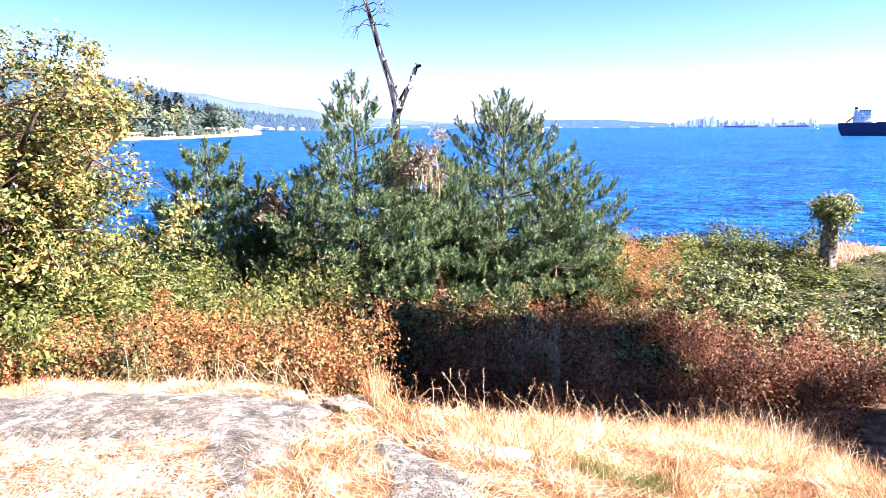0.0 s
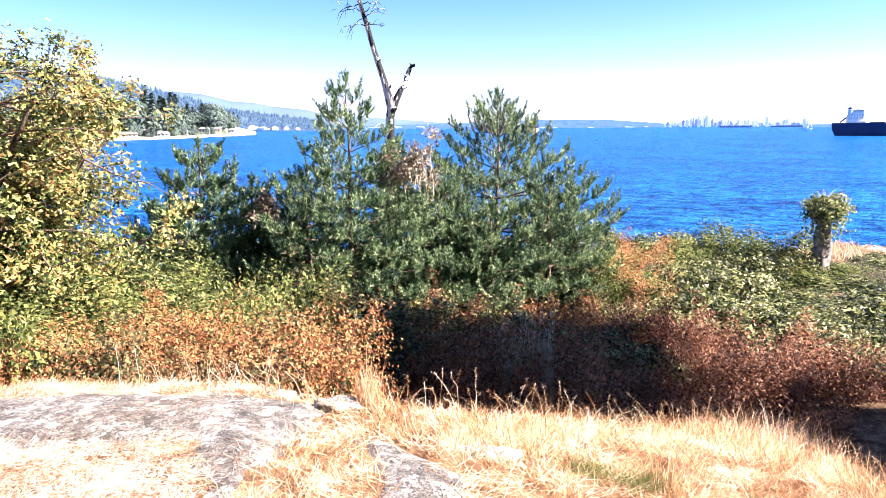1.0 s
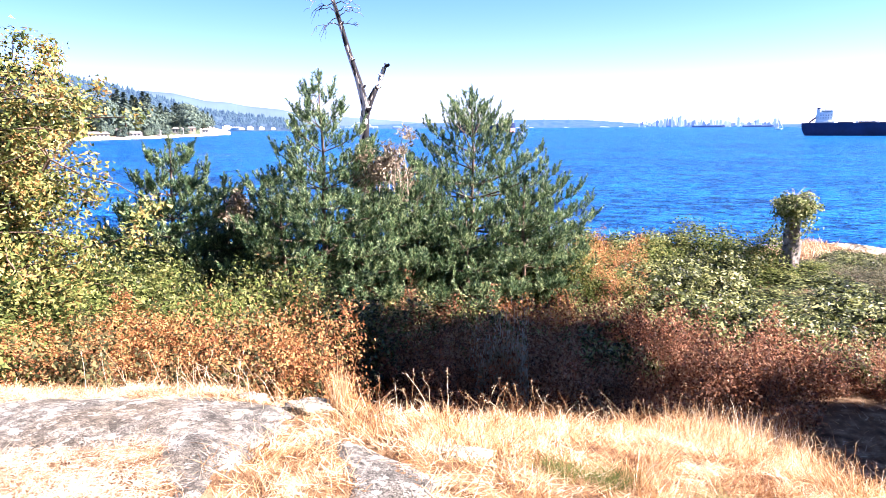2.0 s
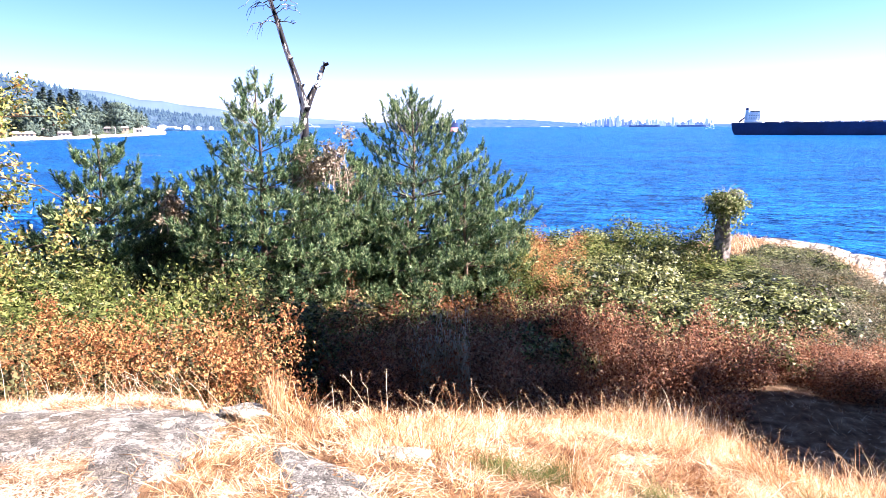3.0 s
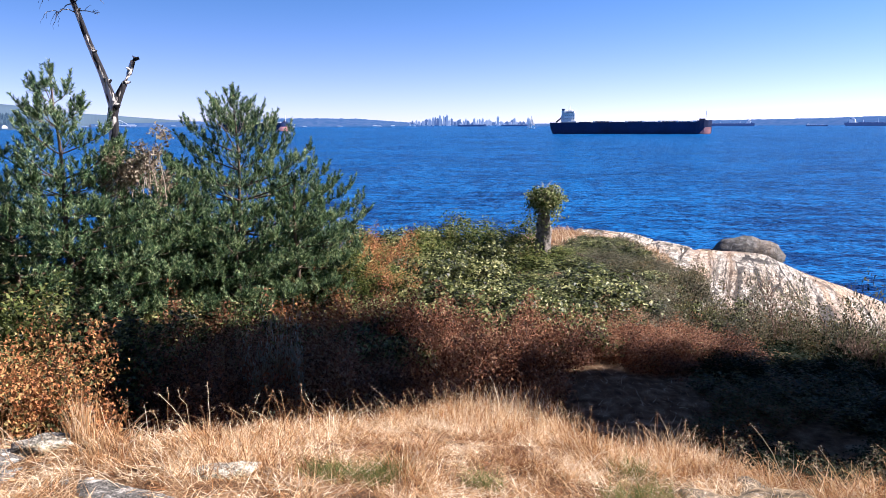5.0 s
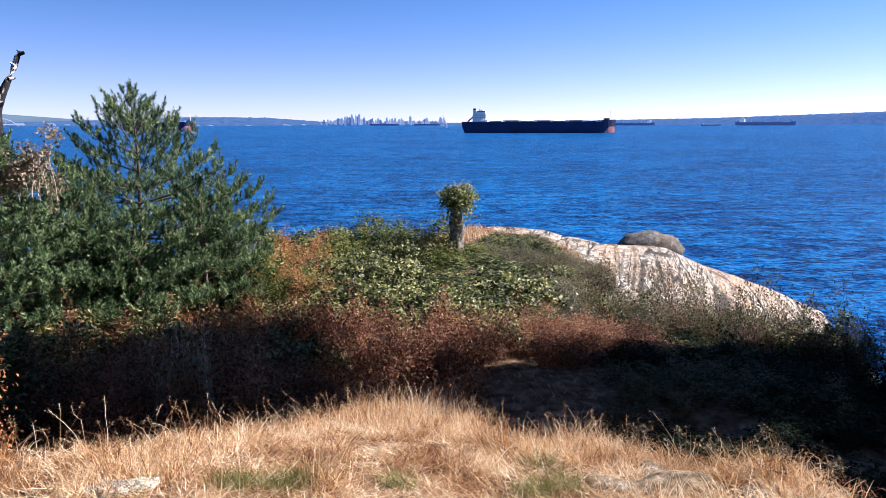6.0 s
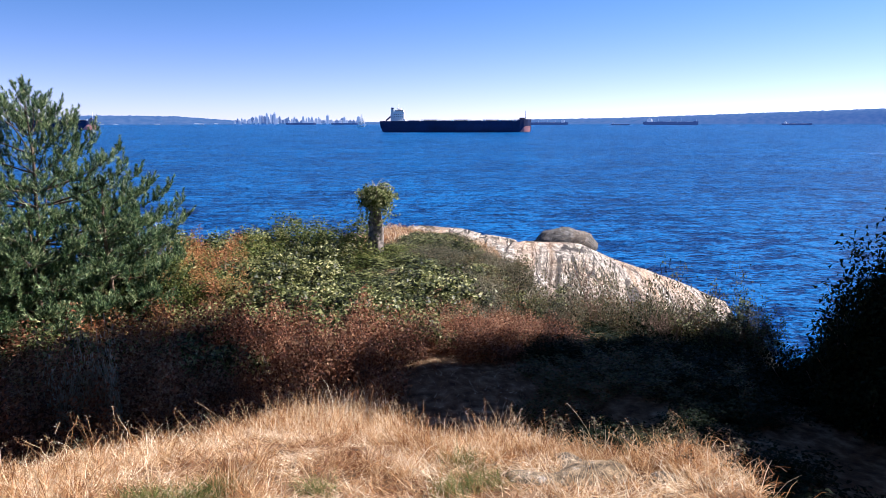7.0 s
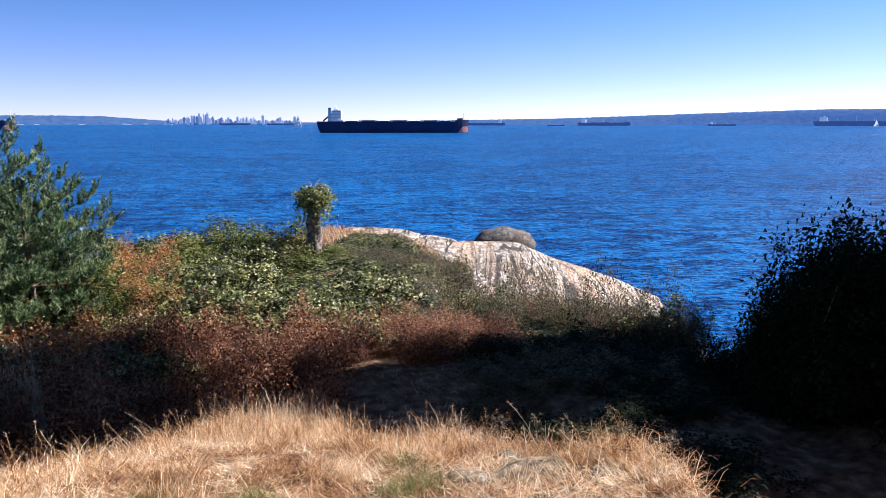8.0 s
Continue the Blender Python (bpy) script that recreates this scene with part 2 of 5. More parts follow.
STRAW = leafy("dry_straw", [(0.19, 0.082, 0.030), (0.36, 0.195, 0.082), (0.53, 0.355, 0.180), (0.68, 0.535, 0.35), (0.80, 0.71, 0.55)], 0.35, 0.6, 0.3, patch=3.0, sway=2.2)
GOLD = leafy("golden_grass", [(0.16, 0.066, 0.022), (0.37, 0.185, 0.066), (0.56, 0.36, 0.175), (0.69, 0.53, 0.315), (0.80, 0.70, 0.53)], 0.35, 0.6, 0.3, patch=3.0, sway=1.8)
TRODDEN = leafy("trodden_straw", [(0.26, 0.15, 0.09), (0.45, 0.32, 0.215), (0.62, 0.51, 0.38), (0.78, 0.70, 0.58)], 0.3, 0.6, 0.3, patch=3.0, sway=1.8)
FRESH = leafy("green_grass", [(0.073, 0.098, 0.031), (0.159, 0.184, 0.055), (0.275, 0.257, 0.110)], 0.35)


# ---- small tools ----
rng = np.random.default_rng(7)


def fast_mesh(name, verts, faces, material):
    """A mesh from an array of vertices and an array of equal-sided faces."""
    me = bpy.data.meshes.new(name)
    verts, faces = np.asarray(verts, np.float32), np.asarray(faces, np.int32)
    k = faces.shape[1]
    me.vertices.add(len(verts))
    me.vertices.foreach_set("co", verts.ravel())
    me.loops.add(faces.size)
    me.loops.foreach_set("vertex_index", faces.ravel())
    me.polygons.add(len(faces))
    me.polygons.foreach_set("loop_start", np.arange(len(faces), dtype=np.int32) * k)
    me.update(calc_edges=True)
    me.materials.append(material)
    return me


def thing(name, label, category, group="", kind="", at=(0, 0, 0)):
    ob = tagged(new(name), label, category, group, kind)
    ob.empty_display_size = 0.2
    ob.matrix_basis = Matrix.Translation(at)
    return ob


def part(name, data, material, parent, label=""):
    """Links a mesh, or a bmesh, as one part under a thing or a part."""
    if isinstance(data, bmesh.types.BMesh):
        me = bpy.data.meshes.new(name)
        data.to_mesh(me)
        data.free()
        data = me
    if not data.materials:
        data.materials.append(material)
    ob = new(name, data)
    ob.parent = parent
    return tagged(ob, label)


def smooth(me):
    me.polygons.foreach_set("use_smooth", np.ones(len(me.polygons), bool))
    return me


def join(*pieces):
    verts, faces, k = [], [], 0
    for v, f in pieces:
        verts.append(v)
        faces.append(np.asarray(f) + k)
        k += len(v)
    return np.concatenate(verts), np.concatenate(faces)


def tube(points, radii, sides=6):
    """A tapered limb along points."""
    p = np.asarray(points, float)
    r = np.interp(np.linspace(0, 1, len(p)), np.linspace(0, 1, len(radii)), radii)
    d = np.gradient(p, axis=0)
    d /= np.linalg.norm(d, axis=1)[:, None] + 1e-9
    ref = np.where(np.abs(d[:, 2:3]) > 0.9, [[1.0, 0, 0]], [[0, 0, 1.0]])
    a = np.cross(d, ref)
    a /= np.linalg.norm(a, axis=1)[:, None]
    b = np.cross(d, a)
    t = np.arange(sides) * 2 * math.pi / sides
    ring = p[:, None] + r[:, None, None] * (a[:, None] * np.cos(t)[None, :, None] + b[:, None] * np.sin(t)[None, :, None])
    v = ring.reshape(-1, 3)
    i, j = np.meshgrid(np.arange(len(p) - 1), np.arange(sides), indexing="ij")
    q = np.stack([i * sides + j, i * sides + (j + 1) % sides, (i + 1) * sides + (j + 1) % sides, (i + 1) * sides + j], -1).reshape(-1, 4)
    return v, q


def bent(a, b, sag=0.0, wobble=0.0, n=6):
    """A line from a to b that bows upwards by sag and wanders a little."""
    a, b = np.asarray(a, float), np.asarray(b, float)
    t = np.linspace(0, 1, n)[:, None]
    p = a + (b - a) * t
    p[:, 2:] += sag * 4 * t * (1 - t)
    p[1:-1] += rng.normal(0, wobble, (n - 2, 3))
    return p


def unit(v):
    return v / (np.linalg.norm(v, axis=1)[:, None] + 1e-9)


def leaves(centres, normals, length, width, small=False):
    """A folded four-cornered leaf at every centre, or a plain pointed one where they are small."""
    n = len(centres)
    nr = unit(normals + rng.normal(0, 1.0 if small else 0.75, (n, 3)))
    d = unit(np.cross(nr, rng.normal(0, 1, (n, 3))))
    s = np.cross(nr, d)
    ln = (length * rng.uniform(0.6, 1.35, n))[:, None]
    wd = (width * rng.uniform(0.6, 1.3, n))[:, None]
    if small:
        v = np.stack([centres - d * ln / 2 - s * wd / 2, centres - d * ln / 2 + s * wd / 2, centres + d * ln / 2 - nr * ln * 0.12], 1).reshape(-1, 3)
        return v, np.arange(3 * n).reshape(-1, 3)
    fold = nr * wd * 0.25
    v = np.stack([centres - d * ln / 2, centres + s * wd / 2 + fold, centres + d * ln / 2 - nr * ln * 0.12, centres - s * wd / 2 + fold], 1).reshape(-1, 3)
    return v, np.arange(4 * n).reshape(-1, 4)


def blades(roots, tips, width, bow):
    """Grass: a bowed ribbon from every root to its tip."""
    n = len(roots)
    d = tips - roots
    side = unit(np.cross(d, rng.normal(0, 1, (n, 3)))) * (width * rng.uniform(0.6, 1.4, n))[:, None] / 2
    mid = roots + d * 0.55
    mid[:, 2] += bow * np.linalg.norm(d, axis=1)
    v = np.stack([roots - side, roots + side, mid + side * 0.8, mid - side * 0.8, tips + side * 0.15, tips - side * 0.15], 1).reshape(-1, 3)
    k = np.arange(n)[:, None] * 6
    return v, np.concatenate([k + [[0, 1, 2, 3]], k + [[3, 2, 4, 5]]])


def wave(x, y, s, seed=0.0):
    """A cheap smooth noise over the plan, about -1 to 1."""
    x, y = np.asarray(x) / s + seed * 3.7, np.asarray(y) / s - seed * 1.9
    return (np.sin(x * 1.7 + 1.3 * np.sin(y * 1.1)) + np.sin(y * 2.1 + 1.7 * np.sin(x * 0.9 + seed)) + np.sin((x + y) * 1.3 + seed) * 0.7) / 2.7


def step(a, b, x):
    t = np.clip((np.asarray(x, float) - a) / (b - a), 0, 1)
    return t * t * (3 - 2 * t)


def box(bm, lo, hi):
    m = Matrix.Translation([(p + q) / 2 for p, q in zip(lo, hi)]) @ Matrix.Diagonal([*(q - p for p, q in zip(lo, hi)), 1])
    return bmesh.ops.create_cube(bm, size=1, matrix=m)["verts"]


def polar(az, r, z=0.0):
    return np.array((r * math.sin(radians(az)), r * math.cos(radians(az)), z))


# ---- the lie of the land ----
RIDGE_AZ = (-180, -60, 25, 30, 37, 42, 47, 52.4, 55.6, 58.4, 60.5, 63, 72, 76, 120, 180)
RIDGE_R = (60, 20, 20, 24, 26, 27, 29, 34, 39, 45, 44, 17, 15, 45, 60, 60)
RIDGE_Z = (-0.5, -2.3, -2.2, -2.1, -2.45, -3.1, -3.6, -5.5, -7.35, -9.5, -11.6, -4.2, -3.2, -3.0, -0.5, -0.5)


def brow_r(x, y):
    """How far from the viewer the level ground breaks off."""
    az = np.degrees(np.arctan2(x, y))
    return np.interp(az, (-60, -30, -14, -8, 0, 6, 10, 15, 20, 26, 30, 32.5, 35, 37, 43, 51, 57, 60.5, 64.5, 70, 80), (5.0, 4.85, 4.3, 3.75, 3.6, 3.65, 4.1, 4.7, 5.25, 6.1, 6.2, 5.7, 4.6, 4.25, 4.5, 4.05, 4.05, 3.85, 3.45, 2.8, 2.4)) + 0.15 * wave(x, y, 1.0, 2)


def land(x, y):
    """Height of the bluff: a level brow, a gully past it, a headland falling to the sea."""
    x, y = np.asarray(x, float), np.asarray(y, float)
    r, az = np.hypot(x, y), np.degrees(np.arctan2(x, y))
    near = 0.22 - 0.07 * y - 1.3 * (1 - np.exp(-np.maximum(0, x) * np.maximum(0, y) / 20))
    steep = 0.30 * step(-17, -5, az) * (1 - 0.75 * step(2, 24, az)) + 0.05
    near = near - np.where(y > 0, steep * np.maximum(0, r - 3.75) ** 1.1, 0)
    front = step(-75, -45, az) * (1 - step(85, 115, az))
    brow = brow_r(x, y)
    ridge_r, ridge_z = np.interp(az, RIDGE_AZ, RIDGE_R), np.interp(az, RIDGE_AZ, RIDGE_Z)
    gully = -1.75 - 0.25 * step(0, 35, az) + 0.5 * (1 - step(-30, -5, az))
    far = gully + (ridge_z - gully) * np.clip((r - 8.0) / np.maximum(ridge_r - 8.0, 1), 0, 1) ** 1.3
    dome = step(38, 43, az) * (1 - step(59, 62, az)) * step(11, 15, r)
    u = np.clip((r - 15) / np.maximum(ridge_r - 15, 1), 0, 1)
    rim = np.arctan2(EYE - ridge_z, ridge_r)
    far = far * (1 - dome) + (EYE - r * np.tan(rim + np.maximum(0.02, radians(20) - rim) * (1 - u) ** 2.4)) * dome
    fall = step(0, 1.9 - 0.9 * step(-14, -5, az) * (1 - 0.45 * step(8, 15, az)) - 0.3 * step(32, 36, az), r - brow)
    z = np.where(front > 0, np.maximum(near, -1.7) * (1 - fall) + far * fall, near)
    z = near * (1 - front) + z * front
    past = np.maximum(0, r - ridge_r)
    z = z - 0.85 * past ** 1.15 * (0.2 + 0.8 * step(0, 4, past))
    rocky = step(35, 41, az) * (1 - step(60, 64, az)) * step(14, 17, r)
    z = z + 0.09 * wave(x, y, 1.1, 5) * step(5.5, 8, r) * (1 - 0.8 * rocky) + rocky * 0.06 * wave(x * 0.8 + y * 0.5, y - x * 0.6, 3.2, 9)
    across = 0.68 * y - 0.73 * x + 0.8 * wave(x, y, 4.2, 21) + 0.3 * wave(x, y, 1.3, 22)
    joint = np.exp(-(((across / 1.35) % 1.0 - 0.5) / 0.07) ** 2) * step(-0.1, 0.5, wave(x, y, 2.3, 25))
    split = np.exp(-(wave(x + 0.4 * y, y * 0.35 - x * 0.2, 1.6, 13) / 0.05) ** 2)
    z = z + rocky * (0.05 * wave(x, y, 1.9, 27) + 0.015 * wave(x, y, 0.6, 29) - 0.13 * joint - 0.08 * split)
    face = step(39.5, 42, az) * (1 - step(45, 48, az)) * step(14, 15.5, r) * (1 - step(18.5, 21, r))
    z = z + face * (0.10 - 0.10 * np.exp(-(wave(az * 1.1 + 0.3 * r, r * 0.3, 1.0, 33) / 0.2) ** 2) - 0.09 * np.exp(-(wave(az * 2.3 - 0.5 * r, r * 0.6, 1.0, 35) / 0.2) ** 2))
    z = z + 0.15 * np.exp(-((x - 20.85) ** 2 + (y - 20.45) ** 2) / 3.0)
    z = z + (0.025 * wave(x, y, 0.45, 1) + 0.012 * wave(x, y, 0.13, 3)) * (1 - 0.8 * rocky)
    return np.maximum(z, SEA - 4)


def rockiness(x, y):
    r, az = np.hypot(x, y), np.degrees(np.arctan2(x, y))
    edge = 14.5 + 9 * (1 - step(38, 43.5, az)) + 1.0 * wave(x, y, 2.0, 6)
    return step(31, 36, az + 3 * wave(x, y, 3.0, 2)) * (1 - step(61, 64, az)) * step(0, 2.5, r - edge)


def make_land():
    az = np.radians(np.concatenate([np.linspace(-180, -45, 24, endpoint=False), np.linspace(-45, 36, 130, endpoint=False), np.linspace(36, 62, 120, endpoint=False), np.linspace(62, 85, 30, endpoint=False), np.linspace(85, 180, 20)]))
    r = np.concatenate([[0.02], np.geomspace(0.5, 15, 90, endpoint=False), np.arange(15, 30, 0.2), np.arange(30, 48, 0.5), np.geomspace(48, 75, 12)])
    a, q = np.meshgrid(az, r, indexing="ij")
    x, y = q * np.sin(a), q * np.cos(a)
    v = np.stack([x, y, land(x, y)], -1).reshape(-1, 3)
    i, j = np.meshgrid(np.arange(len(az) - 1), np.arange(len(r) - 1), indexing="ij")
    k = len(r)
    f = np.stack([i * k + j, i * k + j + 1, (i + 1) * k + j + 1, (i + 1) * k + j], -1).reshape(-1, 4)[:, ::-1]
    me = smooth(fast_mesh("ground", v, f, TURF))
    me.materials.append(CLIFF)
    c = v[f].mean(1)
    me.polygons.foreach_set("material_index", (rockiness(c[:, 0], c[:, 1]) > 0.5).astype(np.int32))
    tagged(new("ground", me), "dry grassy bluff with a pale granite headland", "ground", kind="structure")


make_land()

# The sea, one sheet to the horizon.
bm = bmesh.new()
bmesh.ops.create_circle(bm, cap_ends=True, radius=4950, segments=96)
me = bpy.data.meshes.new("water")
bm.to_mesh(me)
bm.free()
me.materials.append(WATER)
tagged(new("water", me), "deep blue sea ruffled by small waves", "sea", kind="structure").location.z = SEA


# ---- plants ----
def clump_cloud(clumps, n, spread, out, length, width):
    """Leaves gathered round the tips of shoots."""
    c = clumps[rng.integers(0, len(clumps), n)]
    p = c + rng.normal(0, 1, (n, 3)) * spread
    nr = unit(p - out) + [0, 0, 0.6]
    return leaves(p, nr, length, width, True)


def bush(name, label, material, wood, leaf_n, length, width, clump_n=70, twig_n=26, spread=0.10, group="", tall=1.0):
    """A shrub of about one metre radius and a height of tall metres, standing on its stems: leaf clumps on arching canes."""
    leaf_n, clump_n = int(leaf_n * (0.72 + 0.28 * tall)), int(clump_n * (0.5 + 0.5 * tall))
    root = thing(name, label, "shrub", group)
    d = rng.normal(0, 1, (clump_n, 3))
    d[:, 2] = np.abs(d[:, 2])
    d = unit(d)
    lump = 0.72 + 0.38 * np.sin(d[:, 0] * 5 + rng.uniform(0, 6)) * np.cos(d[:, 1] * 4 + rng.uniform(0, 6))
    tips = d * (rng.uniform(0.45, 1.0, clump_n) ** 0.6 * lump)[:, None]
    tips[:, 2] = (tips[:, 2] * 0.95 + 0.05) * tall
    v, f = clump_cloud(tips, leaf_n, spread, np.array([0, 0, -0.2]), length, width)
    keep = v.reshape(-1, 3, 3)[:, :, 2].min(1) > 0.0
    v = v.reshape(-1, 3, 3)[keep].reshape(-1, 3)
    part("foliage", fast_mesh("foliage", v, np.arange(len(v)).reshape(-1, 3), material), material, root)
    stems = [tube(bent(rng.normal(0, 0.12, 3) * [1, 1, 0] + [0, 0, -0.25], t * rng.uniform(1.0, 1.12), 0.12, 0.03, 5), (0.014, 0.004), 3) for t in tips[rng.permutation(clump_n)[:twig_n]]]
    tagged(part("stem_mass", smooth(fast_mesh("stem_mass", *join(*stems), wood)), wood, root), kind="stuff")
    return root


def bottle_brush(shoots):
    """Needles round every shoot. shoots: start, end and needles per metre."""
    a = np.array([q[0] for q in shoots])
    b = np.array([q[1] for q in shoots])
    ln = np.linalg.norm(b - a, axis=1)
    k = np.repeat(np.arange(len(a)), np.maximum(5, (ln * [q[2] for q in shoots]).astype(int)))
    n = len(k)
    t = rng.uniform(0.0, 1.0, (n, 1))
    ax = unit(b - a)[k]
    p = a[k] + (b - a)[k] * t
    out = unit(np.cross(ax, rng.normal(0, 1, (n, 3))))
    d = unit(out * rng.uniform(0.5, 0.9, (n, 1)) + ax * rng.uniform(0.6, 1.1, (n, 1)))
    w = unit(np.cross(d, rng.normal(0, 1, (n, 3)))) * 0.0075
    v = np.stack([p - w, p + w, p + d * rng.uniform(0.06, 0.092, (n, 1)) * (1.08 - 0.35 * t)], 1).reshape(-1, 3)
    return fast_mesh("needle_mass", v, np.arange(3 * n).reshape(-1, 3), NEEDLES)


def pine(name, label, base, top, spread, seed, bushy=1.0, lean=(0.0, 0.0)):
    """A young shore pine: whorls of upswept branches whose side shoots stand up like candles, thick with needles."""
    global rng
    rng = np.random.default_rng(seed)
    root = thing(name, label, "pine tree", "young pines on the bluff", at=base)
    h = top - base[2]
    zs = np.linspace(0, h, 9)
    stem = np.stack([lean[0] * zs + 0.02 * np.sin(zs * 3), lean[1] * zs, zs], 1)
    stem[0, 2] = -0.3
    part("trunk", smooth(fast_mesh("trunk", *tube(stem, (0.055 * h / 3, 0.03, 0.009), 8), BARK)), BARK, root)
    up = np.array([0, 0, 1.0])

    def candle(q, way, size):
        go = way * rng.uniform(0.15, 0.55) + up + rng.normal(0, 0.16, 3)
        return (q, q + go / np.linalg.norm(go) * size, 250)

    drop, turn = 0.48, 0.0
    while drop < h * 0.97:
        z = h - drop
        low = min(1.0, drop / (0.72 * h))
        count = 4 if drop < 0.7 else 5 if drop < 1.6 else 6
        for i in range(count):
            az = 2 * math.pi * (i + rng.uniform(-0.3, 0.3)) / count + turn
            ln = spread * low ** 1.0 * rng.uniform(0.72, 1.1) + 0.1
            el = radians(46 - 40 * min(1.0, low * 1.25) + rng.normal(0, 6))
            way = np.array([math.sin(az), math.cos(az), 0.0])
            t = np.linspace(0, 1, 7)[:, None]
            a = np.array([np.interp(z, zs, stem[:, 0]), np.interp(z, zs, stem[:, 1]), z])
            path = a + way * ln * math.cos(el) * t + up * ln * (math.sin(el) * t * 0.8 + 0.20 * t ** 2.5) + rng.normal(0, 0.012, (7, 3)) * t
            br = part("branch", smooth(fast_mesh("branch", *tube(path, (0.005 + 0.010 * ln, 0.004), 5), BARK)), BARK, root)
            shoots = [(path[5], path[6], 140), (path[4], path[5], 90), candle(path[6], way, rng.uniform(0.18, 0.30))]
            shoots += [candle(path[6] - way * 0.03, rng.normal(0, 1, 3) * [1, 1, 0.2], rng.uniform(0.10, 0.2)) for _ in range(2)]
            sides = max(2, int(ln * 12.0 * bushy))
            for s in range(sides):
                f = 0.22 + 0.74 * (s + rng.uniform(0, 1)) / sides
                q = np.array([np.interp(f, t[:, 0], path[:, c]) for c in range(3)])
                turned = az + (1 if s % 2 else -1) * radians(rng.uniform(35, 75))
                out = np.array([math.sin(turned), math.cos(turned), rng.uniform(0.0, 0.45)])
                e = q + out * (0.10 + 0.34 * ln * (1 - f)) * rng.uniform(0.7, 1.2)
                shoots += [(q + (e - q) * 0.5, e, 72), candle(e, out, rng.uniform(0.11, 0.23))]
                if rng.uniform() < 0.7:
                    shoots.append(candle(q + (e - q) * rng.uniform(0.2, 0.8), out, rng.uniform(0.09, 0.19)))
            tagged(part("needle_mass", bottle_brush(shoots), NEEDLES, br), kind="stuff")
        drop += rng.uniform(0.28, 0.40) * (1.0 if drop < 1.2 else 0.85)
        turn += 0.7
    tip = stem[-1]
    crown = [(stem[-1] - up * 0.3, tip + up * 0.12, 240)] + [candle(tip - up * 0.1, np.array([math.sin(k * 1.5), math.cos(k * 1.5), 0]), 0.17) for k in range(4)]
    part("leader", bottle_brush(crown), NEEDLES, root)
    return root


PINE = "young green shore pine among bramble thickets"
for k, (x, y, z, top, spread, bushy) in enumerate((
        (-1.42, 11.1, -1.6, 2.33, 1.45, 1.0), (1.16, 13.0, -1.7, 2.18, 2.1, 1.1), (-3.95, 11.4, -1.5, 1.3, 1.3, 1.8), (2.0, 12.0, -1.7, 0.6, 1.1, 1.2), (-0.7, 11.7, -1.7, 1.25, 1.3, 1.0),
        (-3.15, 11.6, -1.6, 0.7, 0.9, 1.5), (0.1, 11.9, -1.7, 0.75, 1.15, 1.0), (-2.05, 10.8, -1.6, 0.45, 1.0, 1.0), (0.95, 11.6, -1.7, 0.25, 1.2, 1.2), (2.6, 12.6, -1.7, 0.15, 0.9, 1.1), (-0.25, 12.5, -1.7, 0.95, 1.2, 1.0), (-2.3, 12.0, -1.6, 0.85, 1.0, 1.0), (-4.5, 11.5, -1.5, 0.35, 1.0, 1.5))):
    pine("pine", PINE, (x, y, z), top, spread, 11 + k, bushy)
rng = np.random.default_rng(21)


def broadleaf(name, label, base, crown, size, n, material, length, seed, limbs=16):
    """A small deciduous tree: forking limbs and an open crown of many leaves."""
    global rng
    rng = np.random.default_rng(seed)
    root = thing(name, label, "tree", at=base)
    base = np.asarray(base, float)
    c = np.asarray(crown, float) - base
    size = np.asarray(size, float)
    fork = c * [0.35, 0.35, 0] + [0, 0, max(0.6, c[2] - size[2] * 0.9)]
    part("trunk", smooth(fast_mesh("trunk", *tube(bent([0, 0, -0.4], fork, 0, 0.05), (0.13, 0.09), 8), BARK)), BARK, root)
    tips = []
    for _ in range(limbs):
        d = rng.normal(0, 1, 3)
        d /= np.linalg.norm(d)
        end = c + d * size * rng.uniform(0.6, 0.95)
        path = bent(fork, end, 0.15, 0.07, 7)
        limb = part("limb", smooth(fast_mesh("limb", *tube(path, (0.05, 0.012), 6), BARK)), BARK, root)
        twigs = []
        for _ in range(14):
            q = path[rng.integers(2, 7)]
            e = q + rng.normal(0, 1, 3) * size * 0.27 + [0, 0, 0.1]
            e = c + (e - c) / max(1.0, float(np.linalg.norm((e - c) / size)))
            twigs.append(tube(bent(q, e, 0.04, 0.03, 4), (0.012, 0.004), 4))
            tips += [e, (q + e) / 2]
        tagged(part("twig_mass", fast_mesh("twig_mass", *join(*twigs), BARK), BARK, limb), kind="stuff")
    v, f = clump_cloud(np.array(tips), n, 0.075, c - [0, 0, 0.6], length, length * 0.6)
    part("crown", fast_mesh("crown", v, f, material), material, root)
    return root


broadleaf("autumn_tree", "small broadleaf tree turning yellow and orange beside the thicket", (-5.6, 7.4, -1.2), (-5.05, 7.5, 0.75), (2.45, 1.5, 1.95), 125000, AUTUMN, 0.060, 31, 50)


